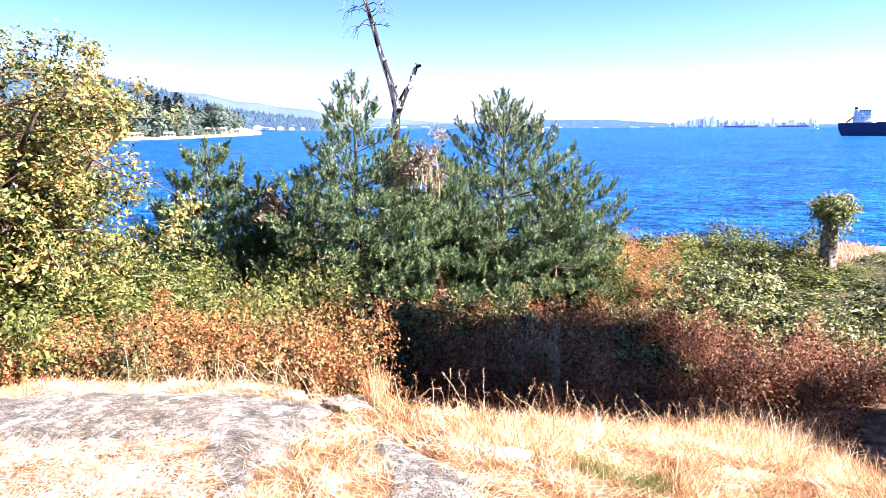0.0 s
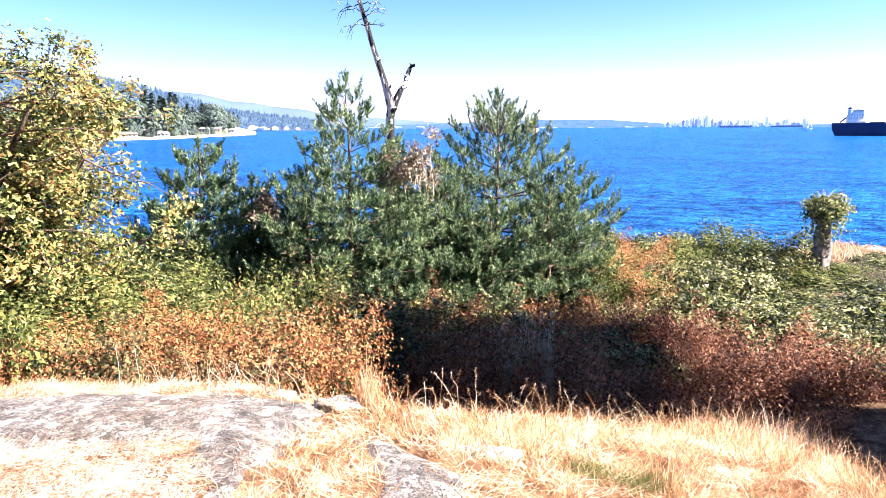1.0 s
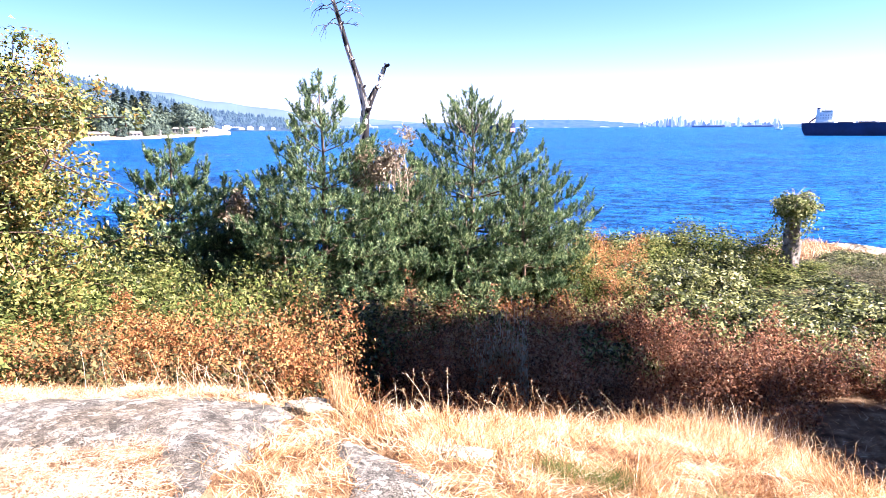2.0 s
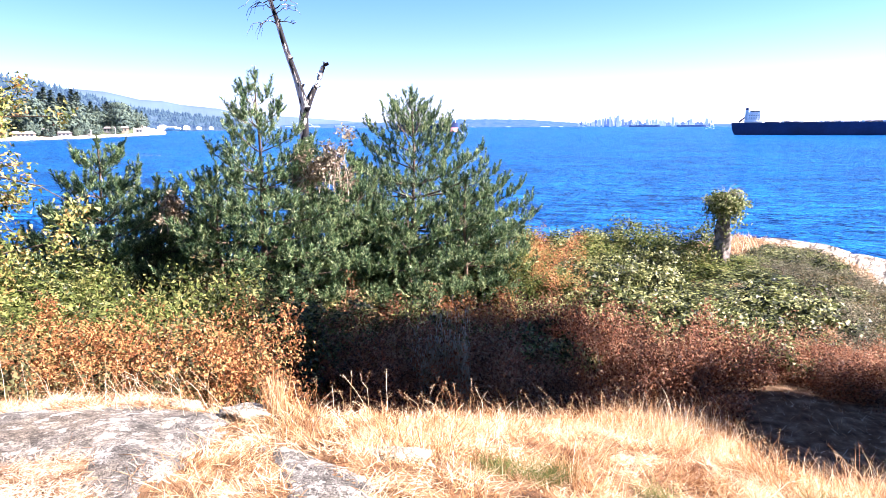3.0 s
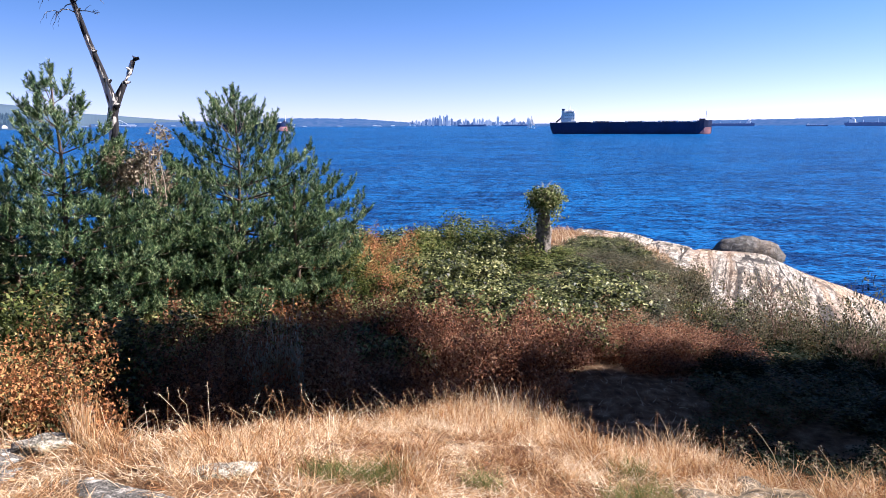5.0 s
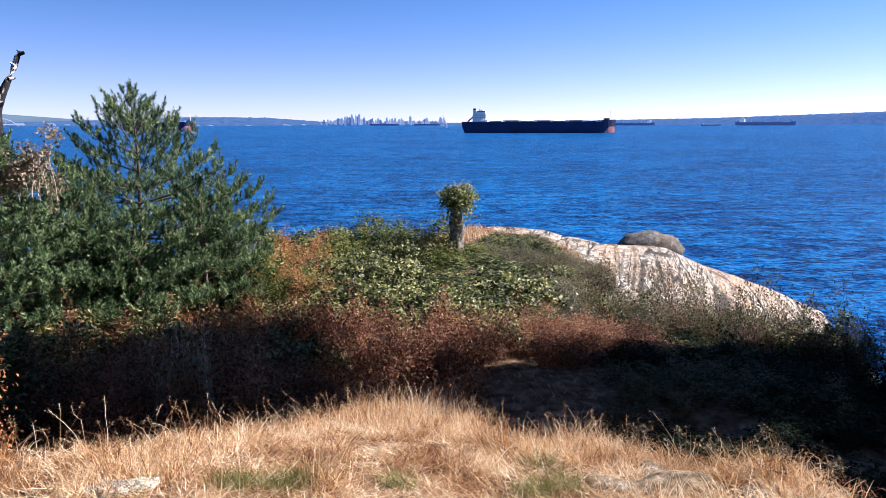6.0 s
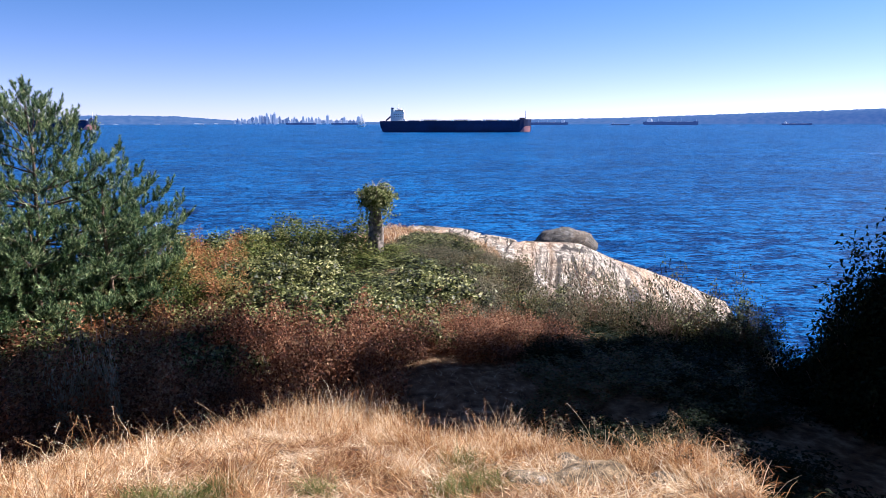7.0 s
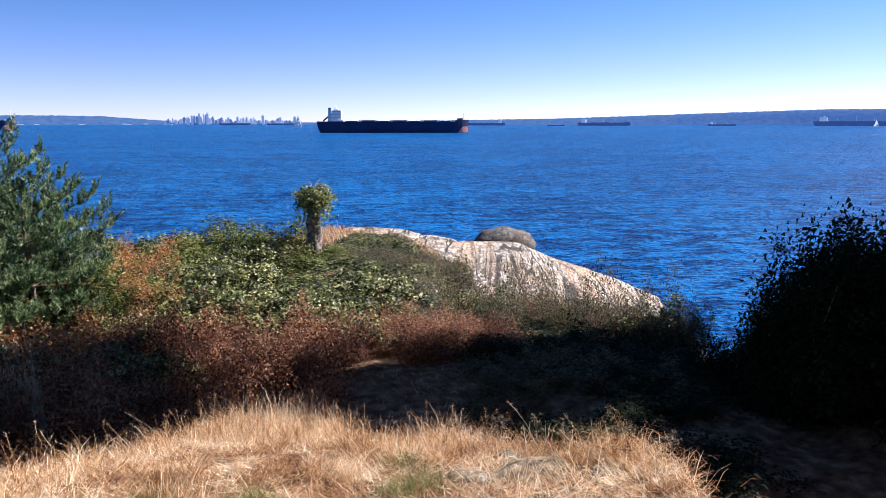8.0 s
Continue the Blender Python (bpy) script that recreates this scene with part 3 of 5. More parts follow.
def snag():
    """A dead leaning trunk that forks into a long bare limb and a broken stub."""
    root = thing("dead_tree", "bare grey dead tree with a broken fork", "dead tree", at=(-1.0, 16.0, -2.2))
    o = np.array([-1.0, 16.0, -2.2])
    trunk = np.array([(-0.95, 16, -2.5), (-1.0, 16, -0.5), (-1.08, 16, 1.2), (-1.07, 15.97, 1.75), (-1.01, 15.97, 2.05)]) - o
    part("trunk", smooth(fast_mesh("trunk", *tube(trunk, (0.17, 0.14, 0.11, 0.105, 0.11), 10), SNAG_WOOD)), SNAG_WOOD, root)
    long_limb = np.array([(-1.03, 15.97, 1.95), (-1.13, 15.96, 2.35), (-1.2, 15.96, 2.62), (-1.38, 15.94, 3.18), (-1.53, 15.93, 3.73), (-1.69, 15.91, 4.27), (-1.95, 15.9, 4.9), (-2.1, 15.9, 5.6)]) - o
    part("limb", smooth(fast_mesh("limb", *tube(long_limb, (0.11, 0.085, 0.075, 0.062, 0.055, 0.045, 0.03, 0.018), 9), SNAG_WOOD)), SNAG_WOOD, root)
    stub = np.array([(-1.0, 15.97, 2.0), (-0.9, 15.98, 2.2), (-0.8, 15.98, 2.4), (-0.69, 15.99, 2.62), (-0.6, 15.99, 2.86), (-0.55, 15.99, 2.95)]) - o
    part("limb", smooth(fast_mesh("limb", *tube(stub, (0.1, 0.075, 0.06, 0.055, 0.05, 0.07), 8), SNAG_WOOD)), SNAG_WOOD, root)
    spur = np.array([(-1.03, 15.9, 2.05), (-1.08, 15.88, 2.3), (-1.13, 15.86, 2.52)]) - o
    part("spur", smooth(fast_mesh("spur", *tube(spur, (0.075, 0.05, 0.02), 7), SNAG_WOOD)), SNAG_WOOD, root)
    knob = np.array([(-0.57, 15.99, 2.9), (-0.48, 15.97, 2.93)]) - o
    part("spur", smooth(fast_mesh("spur", *tube(knob, (0.045, 0.035), 6), SNAG_WOOD)), SNAG_WOOD, root)
    for at, out, thick in (((-1.12, 15.9, 2.42), (0.10, -0.03, 0.05), 0.05), ((-1.33, 15.9, 3.02), (0.09, 0, 0.03), 0.035), ((-0.78, 15.95, 2.42), (0.11, 0, 0.02), 0.04), ((-0.66, 15.95, 2.68), (-0.08, 0, 0.05), 0.03), ((-1.0, 15.85, 1.92), (0.10, -0.05, 0.06), 0.07), ((-1.55, 15.9, 3.8), (0.08, 0, 0.06), 0.03)):
        a = np.array(at) - o
        part("knot", smooth(fast_mesh("knot", *tube(np.array([a, a + np.array(out) * 0.6, a + out]), (thick, thick * 0.8, thick * 0.3), 7), SNAG_WOOD)), SNAG_WOOD, root)
    for side, count in ((-1, 5), (1, 5)):
        pieces = []
        for k in range(count):
            z = 3.75 + 0.16 * k
            start = np.array((np.interp(z, (3.73, 4.27, 4.9), (-1.53, -1.69, -1.95)), 15.92, z)) - o
            reach, dip = rng.uniform(0.35, 0.62), rng.uniform(-0.30, -0.05) if side < 0 else rng.uniform(-0.12, 0.12)
            e = start + [side * reach, rng.uniform(-0.25, 0.25), dip]
            path = bent(start, e, rng.uniform(0.05, 0.14), 0.025, 8)
            path[-1, 2] += 0.07 * side
            pieces.append(tube(path, (0.013, 0.004), 4))
            for _ in range(5):
                q = path[rng.integers(3, 8)]
                way = [side * rng.uniform(0.0, 0.16), rng.normal(0, 0.08), rng.uniform(-0.28, 0.03) if side < 0 else rng.uniform(-0.10, 0.16)]
                pieces.append(tube(bent(q, q + way, 0.025, 0.012, 5), (0.006, 0.0025), 4))
        tagged(part("twig_mass", fast_mesh("twig_mass", *join(*pieces), SNAG_WOOD), SNAG_WOOD, root), kind="stuff")


snag()


def stump():
    """A broken grey trunk with a cap of trailing ivy."""
    at = np.array([9.05, 15.75, -2.3])
    root = thing("ivy_stump", "broken grey tree stump capped with trailing ivy", "tree stump", at=at)
    path = bent((0, 0, -0.4), (0.07, 0, 1.95), 0, 0.015, 14)
    v, f = tube(path, (0.27, 0.22, 0.19, 0.17, 0.10), 18)
    v *= 1 + 0.16 * np.sin(v[:, 2:3] * 4 + np.arctan2(v[:, 1:2], v[:, 0:1]) * 4) * np.array([[1, 1, 0]])
    part("trunk", smooth(fast_mesh("trunk", v, f, DEADWOOD)), DEADWOOD, root)
    n = 3200
    d = unit(rng.normal(0, 1, (n, 3)))
    p = d * (rng.uniform(0.5, 1, n) ** 0.5)[:, None] * [0.45, 0.43, 0.27] * (1 + 0.28 * np.sin(d[:, :1] * 9 + d[:, 2:] * 5) + 0.22 * np.sin(d[:, 1:2] * 8 - d[:, 2:] * 11 + 1)) + [0.05, 0, 1.92]
    hang = rng.uniform(0, 1, n) < 0.25
    p[hang, 2] -= rng.uniform(0, 0.6, hang.sum()) ** 1.5 * 1.2
    part("ivy", fast_mesh("ivy", *leaves(p, d + [0, 0, 0.5], 0.075, 0.055), IVY), IVY, root)
    canes = [tube(bent([0.05, 0, 1.95], [0.05 + rng.normal(0, 0.26), rng.normal(0, 0.26), 1.95 + rng.uniform(0, 0.42)], 0.1, 0.02), (0.008, 0.004), 4) for _ in range(22)]
    tagged(part("cane_mass", fast_mesh("cane_mass", *join(*canes), PALE_TWIG), PALE_TWIG, root), kind="stuff")


stump()

# Thickets: one shrub of each look, then copies over the ground that it holds.
LOOKS = {
    "rust": ("rust_shrub", "low shrub with rust-orange autumn leaves in the thicket", RUST, TWIG, 4600, 0.042, 0.030, 100, 26, 0.075, "rust-orange shrubs"),
    "lime": ("yellow_green_shrub", "yellow-green leafy shrub in the thicket", LIME, TWIG, 4600, 0.058, 0.043, 100, 22, 0.10, "yellow-green shrubs"),
    "green": ("bramble_bush", "dense green bramble bush on the headland", GREEN, TWIG, 4900, 0.066, 0.050, 75, 20, 0.066, "bramble bushes"),
    "olive": ("olive_shrub", "olive-brown leafy shrub in the thicket", OLIVE, TWIG, 3100, 0.056, 0.041, 80, 16, 0.074, "olive-brown shrubs"),
    "red": ("red_brown_shrub", "twiggy shrub with small red-brown leaves", RED, TWIG, 4700, 0.044, 0.028, 120, 30, 0.080, "red-brown shrubs"),
    "pale": ("silvery_shrub", "small shrub with silvery white leaves in the thicket", PALE_LEAF, TWIG, 2600, 0.085, 0.05, 60, 3, 0.13),
    "dark": ("evergreen_shrub", "dense dark evergreen shrub in deep shade", SHADE_EVERGREEN, TWIG, 3500, 0.064, 0.048, 110, 6, 0.085, "dark evergreen shrubs"),
    "grey": ("twiggy_shrub", "sparse grey-green twiggy shrub below the granite", GREYLEAF, TWIG, 2600, 0.048, 0.031, 80, 36, 0.12, "grey twiggy shrubs"),
}
KINDS = {k: bush(*look_of) for k, look_of in LOOKS.items()}
TALL = {k: bush(*look_of, tall=2.2) for k, look_of in LOOKS.items() if k not in ("pale", "grey")}


def thicket(kinds, n, az, r, top, radius, seed):
    g = np.random.default_rng(seed)
    for i in range(n):
        u = (i + g.uniform(0.1, 0.9)) / n
        a, d = az[0] + (az[1] - az[0]) * u, g.uniform(*r)
        x, y, _ = polar(a, d)
        z = float(land(x, y))
        rad = g.uniform(*radius)
        crest = g.uniform(*top)
        if 26 < a < 34 and 11 < d < 18.5:
            crest = min(crest, EYE - d * 0.235)
        hgt = max(0.35, crest - z)
        pick = kinds[int(g.integers(0, len(kinds)))]
        slim = pick in TALL and hgt > 1.5 * rad
        ob = copy_thing(TALL[pick] if slim else KINDS[pick], Matrix.Translation((x, y, z - 0.02)) @ Matrix.Rotation(g.uniform(0, 6.28), 4, "Z") @ Matrix.Diagonal((rad, rad * g.uniform(0.85, 1.15), hgt / 2.2 if slim else hgt, 1)))
        ob.name = ob.name.split(".")[0]


thicket(["rust", "rust", "rust", "olive"], 26, (-39, -8), (5.4, 6.2), (0.05, 0.28), (0.5, 0.75), 1)
thicket(["rust", "rust", "lime"], 20, (-39, -9), (5.7, 6.4), (0.12, 0.38), (0.5, 0.7), 31)
thicket(["rust", "rust", "lime"], 11, (-37, -8), (6.2, 6.9), (0.05, 0.3), (0.6, 0.8), 2)
thicket(["lime", "lime", "green"], 7, (-40, -24), (6.9, 8.5), (0.15, 0.5), (0.7, 1.0), 3)
thicket(["green", "lime", "green"], 12, (-25, -3), (7.3, 9.2), (-0.4, -0.05), (0.8, 1.05), 4)
thicket(["green", "olive"], 6, (-28, -8), (9.5, 11), (-0.4, 0.0), (0.9, 1.2), 5)
thicket(["olive", "red", "green"], 7, (-8, 12), (9.2, 10.8), (-1.0, -0.7), (0.8, 1.1), 29)
thicket(["olive", "green"], 7, (-10, 12), (11, 13.5), (-0.9, -0.5), (0.9, 1.2), 30)
thicket(["red"], 12, (-11, 13), (6.9, 8.2), (-0.85, -0.5), (0.7, 0.95), 6)
thicket(["red", "red", "rust"], 10, (-12, 16), (6.0, 6.8), (-1.1, -0.85), (0.55, 0.7), 7)
thicket(["green", "olive", "red", "rust"], 8, (-2, 16), (8.4, 10.2), (-1.0, -0.65), (0.8, 1.0), 8)
thicket(["red"], 13, (12, 31), (8.6, 10.2), (-0.95, -0.72), (0.75, 1.0), 9)
thicket(["red"], 11, (29, 44), (10.1, 11.2), (-1.45, -1.25), (0.6, 0.8), 46)
thicket(["red"], 9, (12, 29.5), (7.0, 8.2), (-1.35, -1.05), (0.55, 0.75), 10)
thicket(["rust", "lime", "rust"], 7, (11.5, 18), (12, 13), (-0.72, -0.52), (0.6, 0.8), 11)
thicket(["rust", "lime", "rust"], 6, (12.6, 17.6), (13.4, 15.0), (-0.42, -0.25), (0.65, 0.85), 45)
thicket(["green"], 15, (13, 35), (10.3, 12.6), (-1.3, -1.0), (0.9, 1.2), 12)
thicket(["red", "olive", "grey"], 8, (35, 42), (11.2, 13), (-1.95, -1.65), (0.7, 0.9), 48)
thicket(["green"], 12, (15, 35), (13, 15.5), (-1.15, -0.85), (1.0, 1.4), 13)
thicket(["green", "green", "lime"], 11, (14, 33), (16.5, 19.5), (-1.2, -0.9), (1.1, 1.5), 14)
thicket(["red"], 9, (9, 28), (6.3, 7.0), (-1.25, -1.0), (0.35, 0.5), 35)
thicket(["grey", "olive"], 8, (30, 36), (18.5, 22), (-2.1, -1.9), (0.6, 0.9), 36)
thicket(["red", "red", "olive"], 7, (37, 47), (11.0, 12.2), (-1.9, -1.65), (0.6, 0.8), 15)
thicket(["grey", "grey", "green"], 11, (31, 40), (13.5, 18), (-2.1, -1.6), (0.8, 1.1), 16)
thicket(["grey", "olive", "olive", "green"], 42, (40, 61.5), (13.2, 15), (-1.85, -1.5), (0.6, 0.9), 17)
# Near-black shrubs set here to deepen the gully's shade.
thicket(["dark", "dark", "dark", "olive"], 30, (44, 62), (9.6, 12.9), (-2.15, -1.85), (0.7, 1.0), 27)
thicket(["grey", "grey", "olive"], 8, (35, 40), (16, 19.5), (-2.5, -2.2), (0.6, 0.9), 41)
thicket(["grey", "olive", "grey", "green"], 22, (39, 50), (14.5, 16.5), (-2.05, -1.7), (0.5, 0.75), 42)
thicket(["olive", "grey"], 12, (50, 59), (14.5, 16), (-2.25, -1.95), (0.5, 0.7), 50)
thicket(["grey", "green"], 14, (30.5, 38), (17.0, 20.5), (-1.95, -1.65), (0.7, 1.0), 47)
thicket(["dark"], 12, (68.5, 75), (10, 11.2), (0.15, 0.7), (0.8, 1.0), 43)
thicket(["green", "olive", "grey"], 12, (32.5, 37.5), (18.5, 22.5), (-2.4, -2.05), (0.7, 1.0), 44)
thicket(["pale"], 3, (6.5, 10.5), (7.1, 7.4), (-0.5, -0.42), (0.2, 0.28), 33)
thicket(["green", "lime"], 5, (-29, -21), (9, 10.5), (0.2, 0.5), (0.8, 1.0), 49)
thicket(["grey", "grey", "olive"], 14, (36.5, 42.5), (17.5, 20), (-2.3, -1.9), (0.6, 0.85), 51)
thicket(["pale"], 1, (-14, -12), (5.6, 5.7), (-0.45, -0.4), (0.25, 0.3), 34)
thicket(["green", "olive"], 6, (-40, -18), (10, 13), (-0.6, -0.1), (1.0, 1.3), 18)
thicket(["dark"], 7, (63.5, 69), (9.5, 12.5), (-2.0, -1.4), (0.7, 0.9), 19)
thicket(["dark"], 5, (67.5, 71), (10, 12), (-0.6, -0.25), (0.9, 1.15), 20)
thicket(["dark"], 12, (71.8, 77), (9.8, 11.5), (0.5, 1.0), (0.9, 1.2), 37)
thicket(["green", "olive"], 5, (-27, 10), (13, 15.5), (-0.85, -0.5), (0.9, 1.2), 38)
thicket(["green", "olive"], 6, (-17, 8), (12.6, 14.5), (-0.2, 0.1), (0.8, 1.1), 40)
# More shade-coloured shrubs on the gully floor.
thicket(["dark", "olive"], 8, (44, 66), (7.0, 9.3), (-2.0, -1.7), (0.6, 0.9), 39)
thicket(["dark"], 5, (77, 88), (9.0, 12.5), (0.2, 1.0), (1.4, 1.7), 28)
for k, ob in enumerate((*KINDS.values(), *TALL.values())):
    ob.matrix_basis = Matrix.Translation((-8.5 + 0.4 * k, 12.5, float(land(-8.5 + 0.4 * k, 12.5)))) @ Matrix.Diagonal((0.6, 0.6, 0.6, 1))


# Tall firs beside the viewer, whose shade falls across the gully.
def fir(name, base, h, spread, seed, dense=1.0, blunt=3.0, start=0.12):
    global rng
    rng = np.random.default_rng(seed)
    root = thing(name, "tall dark fir tree out of view, shading the bluff", "fir tree", "firs beside the bluff", at=base)
    part("trunk", smooth(fast_mesh("trunk", *tube([(0, 0, -0.5), (0, 0, h * 0.5), (0.1, 0, h)], (0.28, 0.18, 0.03), 10), BARK)), BARK, root)
    boughs, needles = [], []
    for k in range(260 if dense > 0.1 else 130):
        f = rng.uniform(start, 1) ** (0.75 if start < 0.5 else 1.0)
        z, ln, az = h * f, spread * min(1.0, blunt * (1.03 - f)) * rng.uniform(0.7, 1.1) + 0.2, rng.uniform(0, 6.283)
        b = np.array([math.sin(az) * ln, math.cos(az) * ln, z - 0.18 * ln])
        path = bent([0, 0, z], b, 0.1, 0.03, 5)
        boughs.append(tube(path, (0.035, 0.008), 4))
        n = int(150 * ln * dense)
        t = rng.uniform(0.1, 1, n)
        p = np.stack([np.interp(t, np.linspace(0, 1, 5), path[:, c]) for c in range(3)], 1) + rng.normal(0, 1, (n, 3)) * [0.2, 0.2, 0.09] * (0.5 + ln * 0.3)
        needles.append(leaves(p, np.tile([0, 0, 1.0], (n, 1)), 0.28 / dense ** 0.6, 0.12 / dense ** 0.6))
    tagged(part("bough_mass", fast_mesh("bough_mass", *join(*boughs), BARK), BARK, root), kind="stuff")
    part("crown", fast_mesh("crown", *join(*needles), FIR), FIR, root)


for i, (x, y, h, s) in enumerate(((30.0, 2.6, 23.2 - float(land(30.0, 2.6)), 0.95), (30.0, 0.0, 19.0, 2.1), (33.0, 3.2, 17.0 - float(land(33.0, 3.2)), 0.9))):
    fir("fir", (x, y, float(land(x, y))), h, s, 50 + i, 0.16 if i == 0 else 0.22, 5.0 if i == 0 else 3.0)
# Slim out-of-view firs, crowns trimmed to fit the edge of the shade.
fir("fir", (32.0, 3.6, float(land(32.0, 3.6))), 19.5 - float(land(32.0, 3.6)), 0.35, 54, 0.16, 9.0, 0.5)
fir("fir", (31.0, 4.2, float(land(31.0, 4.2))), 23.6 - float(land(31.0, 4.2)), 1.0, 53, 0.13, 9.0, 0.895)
# Unseen wood, added behind the viewer to hold back sky light.
for i, (x, y, h, s) in enumerate(((15.0, -8.5, 17, 3.2), (23.0, -10.0, 20, 3.4), (8.0, -9.5, 18, 3.4), (1.5, -8.5, 16, 3.2), (-4.5, -9.0, 19, 3.4), (-10.5, -8.0, 17, 3.2), (-16.0, -4.5, 19, 3.4), (12.0, -15.0, 21, 3.6), (-1.0, -15.0, 22, 3.6))):
    fir("fir", (x, y, float(land(x, y))), h, s, 60 + i, 0.06)
rng = np.random.default_rng(77)


# Vine and dry canes round the foot of the dead tree.
def dry_tangle(name, label, at, size, n, leaf_n, material):
    """Long withered canes that arch over their neighbours, with curled leaves in clumps along them."""
    root = thing(name, label, "vine tangle", at=at)
    canes, knots = [], []
    for _ in range(n):
        a = rng.normal(0, 0.55, 3) * size * [1, 1, 0.35] + [0, 0, -0.35 * size[2]]
        b = rng.normal(0, 0.75, 3) * size * [1, 1, 0.6] + [0, 0, size[2] * rng.uniform(-0.2, 0.5)]
        path = bent(a, b, size[2] * rng.uniform(0.5, 1.2), 0.02, 10)
        canes.append(tube(path, (0.006, 0.003), 4))
        knots += [path[k] for k in rng.integers(4, 10, 4)]
    tagged(part("cane_mass", fast_mesh("cane_mass", *join(*canes), PALE_TWIG), PALE_TWIG, root), kind="stuff")
    p = np.array(knots)[rng.integers(0, len(knots), leaf_n)] + rng.normal(0, 0.055, (leaf_n, 3)) + [0, 0, -0.03]
    part("dry_foliage", fast_mesh("dry_foliage", *leaves(p, rng.normal(0, 1, (leaf_n, 3)), 0.07, 0.032), material), material, root)


DRY = leafy("withered_leaves", [(0.12, 0.09, 0.06), (0.22, 0.18, 0.125), (0.33, 0.29, 0.21)], 0.3)
dry_tangle("dry_vine", "pale withered vine tangle hanging by the dead tree", (-0.38, 11.0, 0.80), np.array((0.42, 0.3, 0.5)), 16, 1500, DRY)
dry_tangle("dry_vine", "pale withered vine among the young pines", (-2.68, 10.6, 0.12), np.array((0.2, 0.2, 0.26)), 9, 900, DRY)


def bare_shrub(at, size, seed):
    """A leafless shrub: grey stems that fork again and again."""
    global rng
    rng = np.random.default_rng(seed)
    root = thing("bare_shrub", "leafless dark twiggy shrub below the granite", "shrub", "leafless shrubs", at=at)
    for _ in range(9):
        twigs = []
        end = rng.normal(0, 0.45, 3) * size + [0, 0, size]
        main = bent([0, 0, -0.3], end, 0.1, 0.05, 7)
        stem = part("stem", smooth(fast_mesh("stem", *tube(main, (0.016, 0.006), 5), TWIG)), TWIG, root)
        for _ in range(10):
            q = main[rng.integers(2, 7)]
            e = q + rng.normal(0, 0.22, 3) * size + [0, 0, 0.2 * size]
            mid = bent(q, e, 0.04, 0.03, 5)
            twigs.append(tube(mid, (0.007, 0.004), 3))
            for _ in range(3):
                w = mid[rng.integers(1, 5)]
                twigs.append(tube(bent(w, w + rng.normal(0, 0.12, 3) * size + [0, 0, 0.1], 0.02, 0.01, 4), (0.005, 0.003), 3))
        tagged(part("twig_mass", fast_mesh("twig_mass", *join(*twigs), TWIG), TWIG, stem), kind="stuff")


for i, (a, r, size) in enumerate(((49.5, 13.5, 0.85), (46, 15.0, 0.6), (41.5, 16.0, 0.55), (54, 13.0, 0.6))):
    x, y, _ = polar(a, r)
    bare_shrub((x, y, float(land(x, y))), size, 90 + i)
rng = np.random.default_rng(78)


# ---- the brow: granite, stones and dry grass ----
def slab_mask(x, y):
    """Above zero where bare rock shows through the turf."""
    edge = 0.06 * wave(x, y, 0.35, 3) + 0.03 * wave(x, y, 0.12, 8)
    main = np.minimum(4.08 - 0.42 * np.maximum(0, x + 1.45) ** 1.25 - y, -0.78 + 0.12 * (y - 2.7) - x)
    main = np.minimum(main, np.maximum(x + 1.22 - 0.55 * (3.19 - y), y - 3.2) + 0.12 * wave(x, y, 0.3, 4))
    main = np.minimum(main, np.minimum(x + 4.15, y - 0.95 - 0.12 * x) + 0.25 * wave(x, y, 0.6, 5))
    small = 0.24 - np.hypot((x + 0.15 + 0.3 * (y - 2.8)) * 1.3, (y - 2.75) * 0.6) + 0.08 * wave(x, y, 0.2, 6)
    right = 0.28 - np.hypot((x - 2.9) * 0.7, (y - 2.38) * 1.1) + 0.24 * wave(x, y, 0.13, 6)
    return np.maximum(np.maximum(main, small), right) + edge


def make_slab(name, label, x0, x1, y0, y1, lift, material=SLAB, step_m=0.028):
    xs, ys = np.arange(x0, x1, step_m), np.arange(y0, y1, step_m)
    x, y = np.meshgrid(xs, ys, indexing="ij")
    m = slab_mask(x, y)
    z = land(x, y) + np.clip(m, -0.12, 0.2) * lift / 0.2 + 0.004 * wave(x, y, 0.21, 5) - 0.012 * (np.abs(wave(x * 1.3, y - x * 0.4, 0.5, 11)) < 0.05)
    z = np.where(m < -0.02, z - 0.05, z)
    i, j = np.meshgrid(np.arange(len(xs) - 1), np.arange(len(ys) - 1), indexing="ij")
    k = len(ys)
    f = np.stack([i * k + j, (i + 1) * k + j, (i + 1) * k + j + 1, i * k + j + 1], -1).reshape(-1, 4)
    f = f[(m.ravel()[f] > -0.1).any(1)]
    tagged(new(name, smooth(fast_mesh(name, np.stack([x, y, z], -1).reshape(-1, 3), f, material))), label, "rock")


make_slab("rock_slab", "weathered grey granite slab crusted with pale lichen", -4.5, -0.3, 0.6, 4.5, 0.03)
make_slab("rock_outcrop", "low grey granite outcrop in dry grass", -0.62, 0.4, 2.1, 3.4, 0.03)
MOSSY = make_granite("mossy_brown_granite", (0.34, 0.28, 0.21), (0.045, 0.036, 0.024), (0.8, 0.7, 0.5), 0.5, 2.4, 0.0, 0.08, 0.58)
make_slab("rock_outcrop", "low brown mossy granite outcrop in dry grass", 2.2, 3.6, 1.7, 3.1, 0.05, MOSSY)


